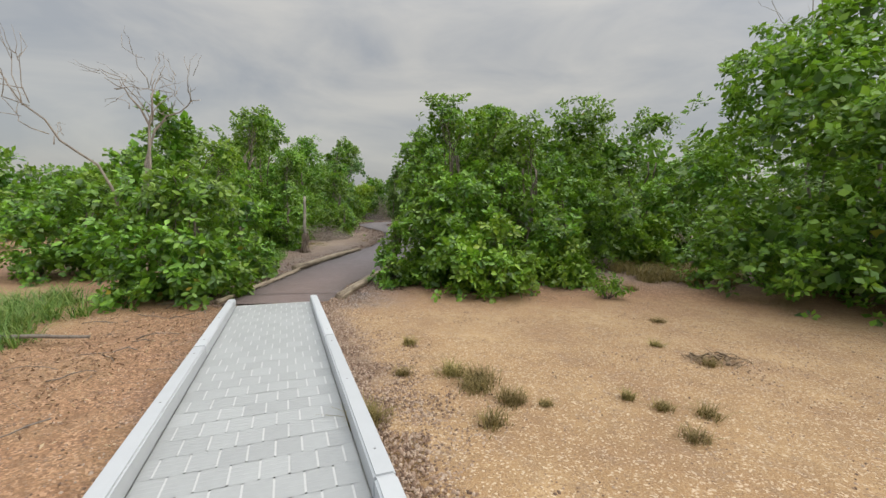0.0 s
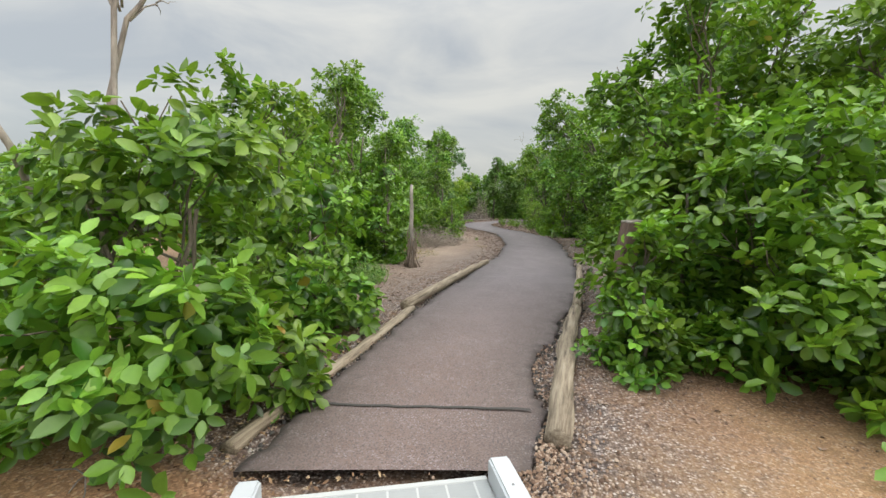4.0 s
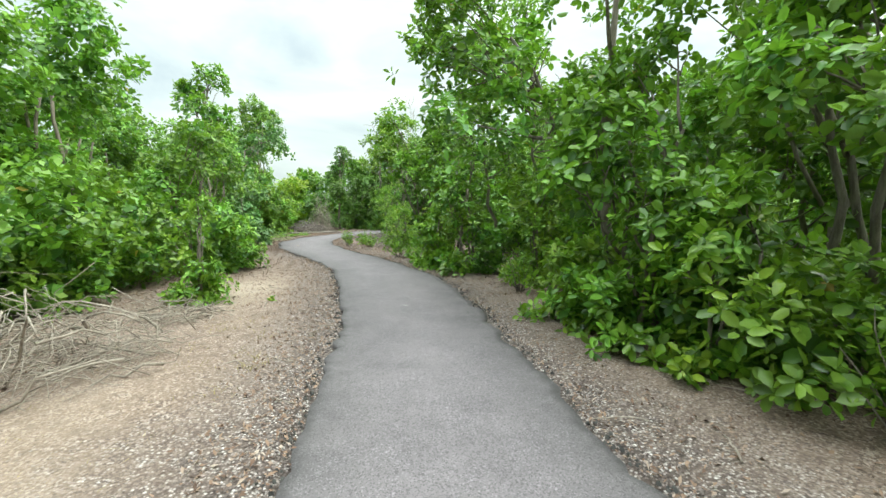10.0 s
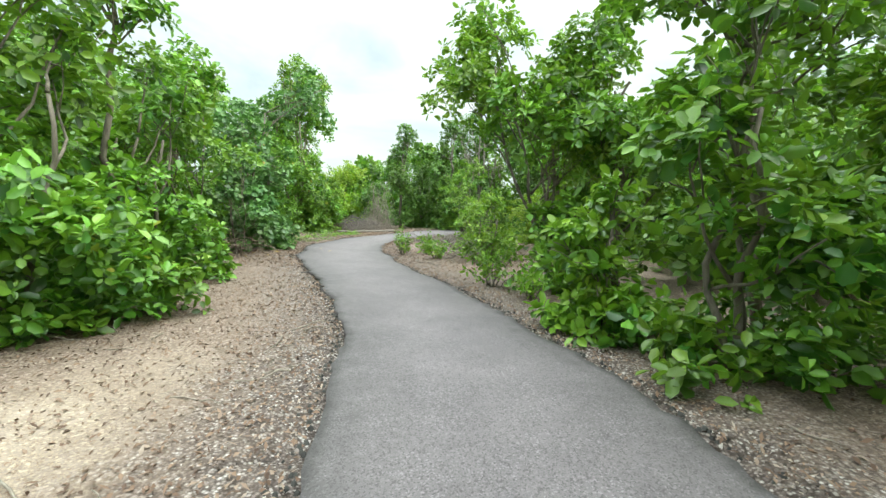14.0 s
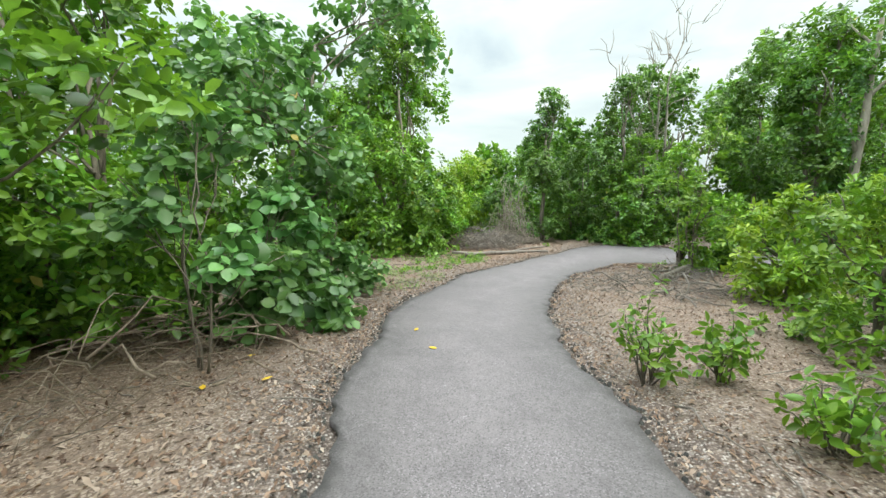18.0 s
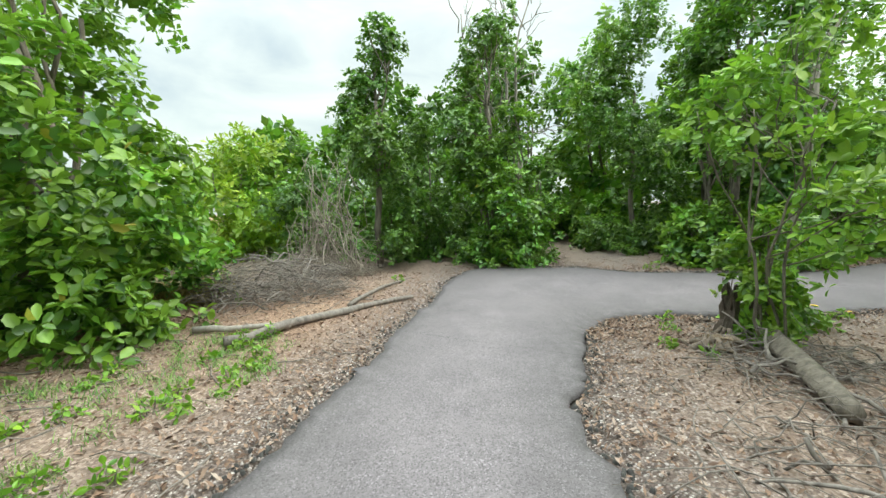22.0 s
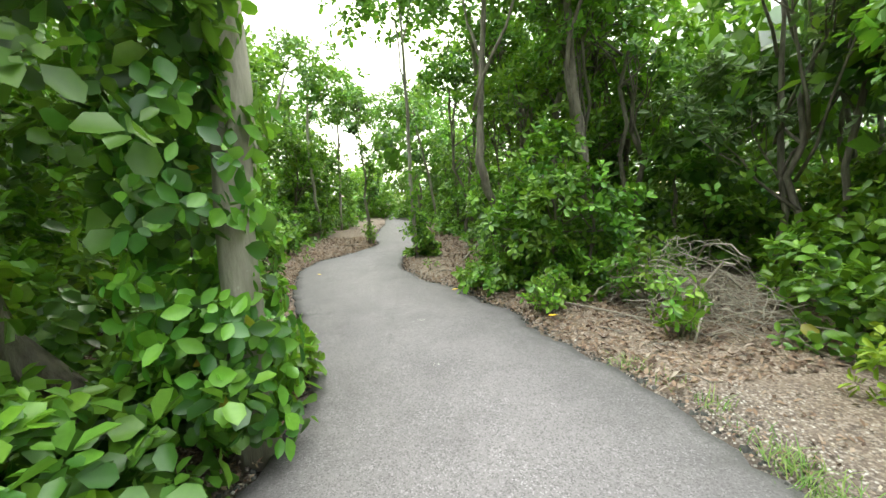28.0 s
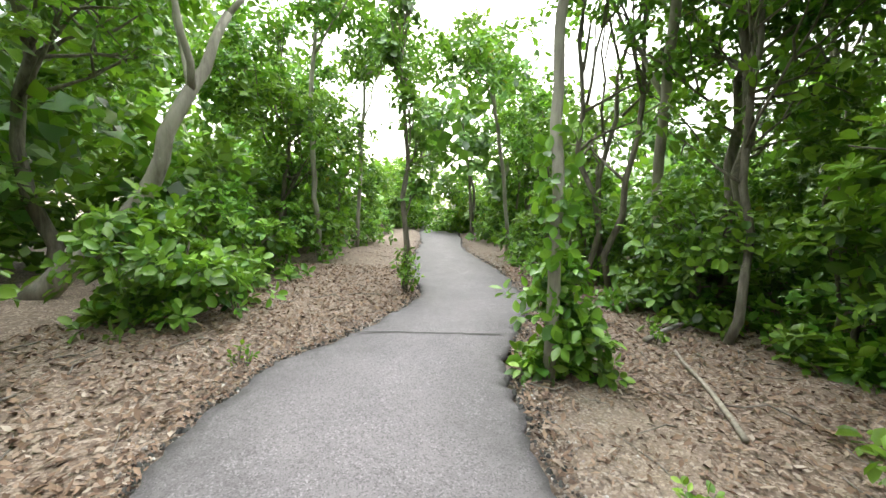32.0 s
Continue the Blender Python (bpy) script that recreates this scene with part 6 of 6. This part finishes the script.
def grass_patch(cx, cy, rx, ry, n, per, h, mat, label, sd):
    q = np.random.default_rng(sd)
    a, r = q.uniform(0, 6.28, n), np.sqrt(q.uniform(0, 1, n))
    x, y = cx + rx * r * np.cos(a), cy + ry * r * np.sin(a)
    keep = ~on_path(x, y, 0.1)
    x, y = x[keep], y[keep]
    z = np.array([ground_z(u, v) for u, v in zip(x, y)]) - 0.02
    verts, quads = grass_arrays(np.stack([x, y, z], 1), per, h, q, 0.07)
    tagged(new("grass", quads_mesh("grass", verts, quads, mat)), label, "grass", kind="stuff")


grass_patch(-3.75, 1.05, 0.55, 0.55, 22, 30, 0.38, GRASS, "rank green grass drooping over sandy soil", 401)
grass_patch(-4.45, 2.35, 0.75, 1.0, 48, 32, 0.42, GRASS, "rank green grass on sandy soil", 402)
grass_patch(-5.1, 3.9, 0.9, 1.0, 56, 34, 0.44, GRASS, "rank green grass beside a shrub", 403)
grass_patch(-8.9, 4.6, 2.3, 1.0, 80, 30, 0.40, GRASS, "rank green grass on the open field", 404)
grass_patch(-13, 7.0, 4.0, 1.6, 110, 24, 0.40, GRASS, "green grass on the open field", 405)
grass_patch(-5.2, 10.4, 1.3, 1.5, 170, 36, 0.28, GRASS, "soft green grass under the shrubs", 406)
grass_patch(7.6, 9.6, 1.6, 1.6, 120, 36, 0.42, DRY_GRASS, "dry pale grass between the shrubs", 407)
grass_patch(-7.0, 37.2, 1.2, 1.3, 90, 30, 0.11, GRASS, "low green weeds in leaf litter", 408)
grass_patch(-7.2, 34.2, 1.0, 1.5, 110, 26, 0.10, GRASS, "low green weeds in leaf litter", 409)
grass_patch(-8.2, 40.6, 0.8, 0.9, 60, 40, 0.45, DRY_GRASS, "dry yellow grass beside the brush", 410)
grass_patch(-1.3, 42.3, 0.35, 0.3, 26, 50, 0.35, GRASS, "tall green grass at the track's edge", 411)
grass_patch(-3.4, 16.6, 0.7, 2.2, 60, 22, 0.09, DRY_GRASS, "sparse dry grass on sandy soil", 412)
grass_patch(2.6, 37.0, 1.0, 0.3, 60, 22, 0.10, GRASS, "low green grass at the path's edge", 413)
grass_patch(-4.6, 14.3, 0.9, 1.3, 60, 26, 0.14, DRY_GRASS, "sparse dry grass on sandy soil", 414)

# low weeds with a few leaves
for k, (wx, wy, ws) in enumerate([(-1.55, 37.3, 0.10), (-1.75, 37.0, 0.09), (-2.15, 36.5, 0.10), (-1.95, 36.2, 0.08), (-4.5, 40.9, 0.14), (0.95, 40.75, 0.16), (0.65, 40.6, 0.12), (10.2, 36.6, 0.18), (8.05, 37.85, 0.22), (9.9, 40.35, 0.12), (1.3, 36.6, 0.12), (0.4, 36.85, 0.10), (-3.3, 20.0, 0.07)]):
    sprig(wx, wy, ws + 0.03, ws * 0.8, 500 + k, stems=3, name="weed", label="small green seedling in dry leaf litter", group="weeds in the litter", leaf=0.45)

# seedlings spreading over the litter under the trees
r6 = np.random.default_rng(66)
for k in range(26):
    sprig(r6.uniform(-7.6, -6.0), r6.uniform(34.6, 38.0), r6.uniform(0.10, 0.17), 0.12, 700 + k, stems=4, name="weed", label="small green seedling in dry leaf litter", group="weeds in the litter", leaf=0.45)

# ---- fallen leaves, marks on the path ----


def flat_leaf(x, y, size, turn, z):
    bm = bmesh.new()
    pts = [(0, -1), (0.5, -0.45), (0.55, 0.25), (0, 1), (-0.55, 0.25), (-0.5, -0.45)]
    vs = [bm.verts.new((px * size * 0.8, py * size, 0.10 * size * (abs(px) * 1.3) + 0.05 * size * py * py)) for px, py in pts]
    bm.faces.new((vs[0], vs[1], vs[2], vs[3]))
    bm.faces.new((vs[0], vs[3], vs[4], vs[5]))
    me = bpy.data.meshes.new("fallen_leaf")
    bm.to_mesh(me)
    bm.free()
    me.materials.append(YELLOW_LEAF)
    ob = new("fallen_leaf", me)
    ob.location = (x, y, z)
    ob.rotation_euler = (0, 0, turn)
    return tagged(ob, "yellow fallen leaf lying flat", "leaf", "yellow fallen leaves")


for k, (lx, ly, lz) in enumerate([(-5.45, 30.9, 0.015), (-5.05, 30.35, 0.015), (-6.75, 29.6, 0.02), (-6.6, 28.9, 0.02), (-6.3, 29.9, 0.02), (0.71, 37.4, 0.012), (0.78, 37.05, 0.012), (-6.2, 29.2, 0.02), (8.15, 40.45, 0.02), (8.3, 39.9, 0.012), (6.35, 37.75, 0.012), (5.3, 36.95, 0.05), (4.7, 37.0, 0.05), (-3.35, 20.1, 0.03)]):
    flat_leaf(lx, ly, 0.055 if k != 5 else 0.06, k * 1.3, lz)


def splat(x, y, r, sd, label):
    g = np.random.default_rng(sd)
    bm = bmesh.new()
    for k in range(22):
        q = g.normal(0, r * 0.6, 2)
        s = r * g.uniform(0.03, 0.14)
        ring = [bm.verts.new((q[0] + s * math.cos(a) * g.uniform(0.7, 1.2), q[1] + s * math.sin(a) * g.uniform(0.7, 1.2), 0)) for a in np.linspace(0, 6.28, 9)[:-1]]
        top = bm.verts.new((q[0], q[1], 0.004))
        for i in range(8):
            bm.faces.new((ring[i], ring[(i + 1) % 8], top))
    me = bpy.data.meshes.new("bird_dropping")
    bm.to_mesh(me)
    bm.free()
    me.materials.append(PALE_MARK)
    ob = new("bird_dropping", me)
    ob.location = (x, y, 0.014)
    tagged(ob, label, "dropping", "pale marks on the path", "stuff")


splat(0.72, 38.14, 0.17, 1, "spattered pale droppings on the asphalt")
splat(-0.35, 13.75, 0.02, 2, "tiny pale spot on the asphalt")
splat(-1.15, 19.4, 0.05, 3, "small pale spot on the asphalt")
splat(5.1, 38.4, 0.05, 4, "small pale spot on the asphalt")
splat(3.9, 38.42, 0.03, 5, "small pale spot on the asphalt")


def seam(a, b, label, wide=0.018):
    g = np.random.default_rng(int(100 * abs(a[0])))
    n = 16
    s = np.linspace(0, 1, n)[:, None]
    p = np.array(a) + (np.array(b) - np.array(a)) * s + g.normal(0, 0.006, (n, 2))
    d = unit((np.array(b) - np.array(a))[None])[0]
    nrm = np.array([-d[1], d[0]]) * wide / 2
    verts = np.vstack([np.c_[p - nrm, np.full(n, 0.0165)], np.c_[p + nrm, np.full(n, 0.0165)]])
    faces = [(i, i + 1, i + 1 + n, i + n) for i in range(n - 1)]
    tagged(new("trim_path_joint", mesh_from("path_joint", verts, faces, TAR)), label, "joint", kind="structure")


seam((10.6, 39.62), (10.45, 38.08), "dark joint across the asphalt", 0.024)
seam((-2.6, 5.75), (-1.0, 6.05), "dark joint across the asphalt", 0.03)
seam((-4.75, 37.75), (-3.0, 36.45), "faint joint across the asphalt", 0.005)

# ---- loose stones, litter and tar crumbs along the path ----


def along_edges(n, rng, reach, y0=5.2, tail=0.4):
    """Random places outside the asphalt, thinning out with distance."""
    which = rng.integers(0, 2, n)
    k = rng.integers(1, n_line - 1, n)
    line = np.where(which[:, None] == 0, LINE_L[k], LINE_R[k])
    other = np.where(which[:, None] == 0, LINE_R[k], LINE_L[k])
    tan = np.where(which[:, None] == 0, LINE_L[k + 1] - LINE_L[k - 1], LINE_R[k + 1] - LINE_R[k - 1])
    nrm = unit(np.stack([-tan[:, 1], tan[:, 0]], 1))
    nrm *= np.sign(np.sum(nrm * (line - other), 1))[:, None]
    d = np.minimum(rng.exponential(tail, n), reach)
    p = line + nrm * d[:, None] + rng.normal(0, 0.06, (n, 2))
    ok = ~on_path(p[:, 0], p[:, 1], 0.02) & (p[:, 1] > y0) & (p[:, 0] < 19)
    return p[ok], d[ok]


def chips(name, p, size, mat, label, rng, flat=0.6, z=-0.02):
    """Small angular stones, six faces each."""
    n = len(p)
    s = size * rng.uniform(0.5, 1.5, n)[:, None, None]
    cube = np.array([(-1, -1, -1), (1, -1, -1), (1, 1, -1), (-1, 1, -1), (-1, -1, 1), (1, -1, 1), (1, 1, 1), (-1, 1, 1)], float)
    cube[4:, :2] *= 0.6
    v = cube[None] * (1 + rng.normal(0, 0.22, (n, 8, 3)))
    v[..., 2] *= flat
    a = rng.uniform(0, 6.28, n)
    c, sn = np.cos(a)[:, None], np.sin(a)[:, None]
    x, y = v[..., 0] * c - v[..., 1] * sn, v[..., 0] * sn + v[..., 1] * c
    v = np.stack([x, y, v[..., 2]], -1) * s
    zz = np.array([ground_z(q[0], q[1]) for q in p]) + z
    v += np.concatenate([p, zz[:, None]], 1)[:, None]
    o = (np.arange(n) * 8)[:, None]
    q = np.concatenate([o + np.array(f) for f in ((4, 5, 6, 7), (0, 1, 5, 4), (1, 2, 6, 5), (2, 3, 7, 6), (3, 0, 4, 7))], 0)
    return tagged(new(name, quads_mesh(name, v.reshape(-1, 3), q, mat)), label, "gravel", kind="stuff")


def litter(name, p, size, rng, label, mat=LITTER, z=-0.012):
    n = len(p)
    L, W = size * rng.uniform(0.45, 1.35, n), size * rng.uniform(0.22, 0.62, n)
    a, tilt = rng.uniform(0, 6.28, n), rng.normal(0, 0.35, n)
    d = np.stack([np.cos(a), np.sin(a), tilt], 1)
    s = np.stack([-np.sin(a), np.cos(a), rng.normal(0, 0.35, n)], 1)
    zz = np.array([ground_z(q[0], q[1]) for q in p]) + z + np.abs(tilt) * L * 0.5 + rng.uniform(0.004, 0.02, n)
    c = np.concatenate([p, zz[:, None]], 1)
    curl = np.array([0, 0, 1.0]) * (rng.uniform(-0.1, 0.45, n) * W)[:, None]
    dl, sw = d * (L / 2)[:, None], s * (W / 2)[:, None]
    v = np.stack([c - dl, c + sw + curl, c + dl, c - sw + curl, c - dl * 0.1 - curl * 0.2], 1)
    verts = np.stack([v[:, 0], v[:, 1], v[:, 2], v[:, 4], v[:, 3]], 1).reshape(-1, 3)
    o = (np.arange(n) * 5)[:, None]
    q = np.concatenate([o + np.array([0, 1, 2, 3]), o + np.array([0, 3, 2, 4])], 0)
    return tagged(new(name, quads_mesh(name, verts, q, mat)), label, "leaf litter", kind="stuff")


r5 = np.random.default_rng(55)
pts, _ = along_edges(32000, r5, 1.4, tail=0.38)
chips("gravel", pts, 0.0068, STONES, "pale angular gravel beside the asphalt", r5)
pts, _ = along_edges(9000, r5, 0.08, tail=0.022)
chips("tar_crumbs", pts, 0.0105, TAR, "black crumbs of broken asphalt edge", r5, 0.7, -0.012)
pts, _ = along_edges(40000, r5, 4.5, y0=6.0, tail=1.0)
litter("leaf_litter", pts, 0.046, r5, "dry brown leaf litter on the soil")
pts, _ = along_edges(28000, r5, 2.0, y0=6.0, tail=0.7)
litter("leaf_litter", pts, 0.026, r5, "crumbled brown leaf fragments on the soil")
n = 17000
q = np.stack([r5.uniform(-9, -4, n), r5.uniform(27.5, 42.5, n)], 1)
litter("leaf_litter", q[~on_path(q[:, 0], q[:, 1], 0.05)], 0.056, r5, "dry brown leaf litter under the trees")
n = 42000
q = np.stack([r5.uniform(3, 14.5, n), r5.uniform(34.8, 42.5, n)], 1)
q = q[((q[:, 0] - 8.4) / 1.2) ** 2 + ((q[:, 1] - 37.85) / 0.42) ** 2 > r5.uniform(0.3, 1.2, n)]
litter("leaf_litter", q[~on_path(q[:, 0], q[:, 1], 0.05)], 0.062, r5, "deep brown leaf litter under the trees")
n = 16000
q = np.stack([r5.uniform(-4, 1.5, n), r5.uniform(27.5, 37.5, n)], 1)
litter("leaf_litter", q[~on_path(q[:, 0], q[:, 1], 0.05)], 0.045, r5, "dry brown leaf litter inside the bend")
# the sandy apron around the ramp
n = 12000
q = np.stack([r5.normal(0.5, 0.55, n), r5.uniform(0, 7.5, n)], 1)
q[:, 0] = RAMP_END[0] + RAMP_DIR[0] * (RAMP_END[1] - q[:, 1]) / 0.928 + 0.78 + np.abs(r5.normal(0, 0.36, n))
chips("gravel", q[~on_path(q[:, 0], q[:, 1], 0.02)], 0.0075, BROWN_STONES, "brown gravel beside the ramp", r5, z=0.0)
n = 15000
q = np.stack([r5.uniform(-4.5, 8, n), r5.uniform(-1.5, 7.5, n)], 1)
chips("gravel", q[~on_path(q[:, 0], q[:, 1], 0.03)], 0.006, BROWN_STONES, "scattered grit on bare sand", r5, z=0.0)
n = 9000
q = np.stack([r5.normal(-2.6, 0.75, n), r5.uniform(0.5, 8.5, n)], 1)
litter("leaf_litter", q[~on_path(q[:, 0], q[:, 1], 0.04)], 0.034, r5, "reddish brown leaf litter beside the ramp", RED_LITTER, z=-0.004)
n = 20000
q = np.stack([r5.uniform(-6.2, -1.9, n), r5.uniform(9, 26, n)], 1)
litter("leaf_litter", q[~on_path(q[:, 0], q[:, 1], 0.06)], 0.04, r5, "brown leaf litter on sandy soil")


def twig_litter(x0, x1, y0, y1, n, length, sd, label, mat):
    """Short crooked sticks lying about on the soil."""
    g = np.random.default_rng(sd)
    sticks = []
    while len(sticks) < n:
        px, py = g.uniform(x0, x1), g.uniform(y0, y1)
        if on_path(px, py, 0.25 * length):
            continue
        a, L = g.uniform(0, 6.28), length * g.uniform(0.25, 1.0)
        d = np.array([math.cos(a), math.sin(a), 0.0])
        c = np.array([px, py, ground_z(px, py) + g.uniform(0.0, 0.03)])
        p = curve_points(c - d * L / 2, c + d * L / 2, 5, g.uniform(0, 0.05) * L, g, 0.16)
        r = g.uniform(0.003, 0.009)
        sticks.append(tube_arrays(p, np.linspace(r, r * 0.5, 5), 4))
    tagged(new("twig_litter", tubes_mesh("twig_litter", sticks, mat)), label, "twigs", kind="stuff")


twig_litter(-3.6, 0.8, 28.0, 37.2, 190, 0.7, 801, "dry grey sticks strewn inside the bend", GREY_TWIG)
twig_litter(-8.5, -4.2, 27.5, 41.5, 200, 0.7, 802, "dry grey sticks strewn on leaf litter", GREY_TWIG)
twig_litter(3.0, 13.5, 34.8, 42.5, 240, 0.6, 803, "dark sticks strewn under the trees", GREY_TWIG)
twig_litter(-6.0, -2.2, 8.5, 23.5, 130, 0.6, 804, "thin dry sticks strewn on sandy soil", TWIG)
twig_litter(0.0, 2.6, 8.5, 27.0, 110, 0.5, 805, "thin dry sticks strewn under the shrubs", TWIG)
twig_litter(-5.2, -1.2, -1.0, 6.5, 90, 0.6, 806, "thin dry sticks strewn beside the ramp", GREY_TWIG)
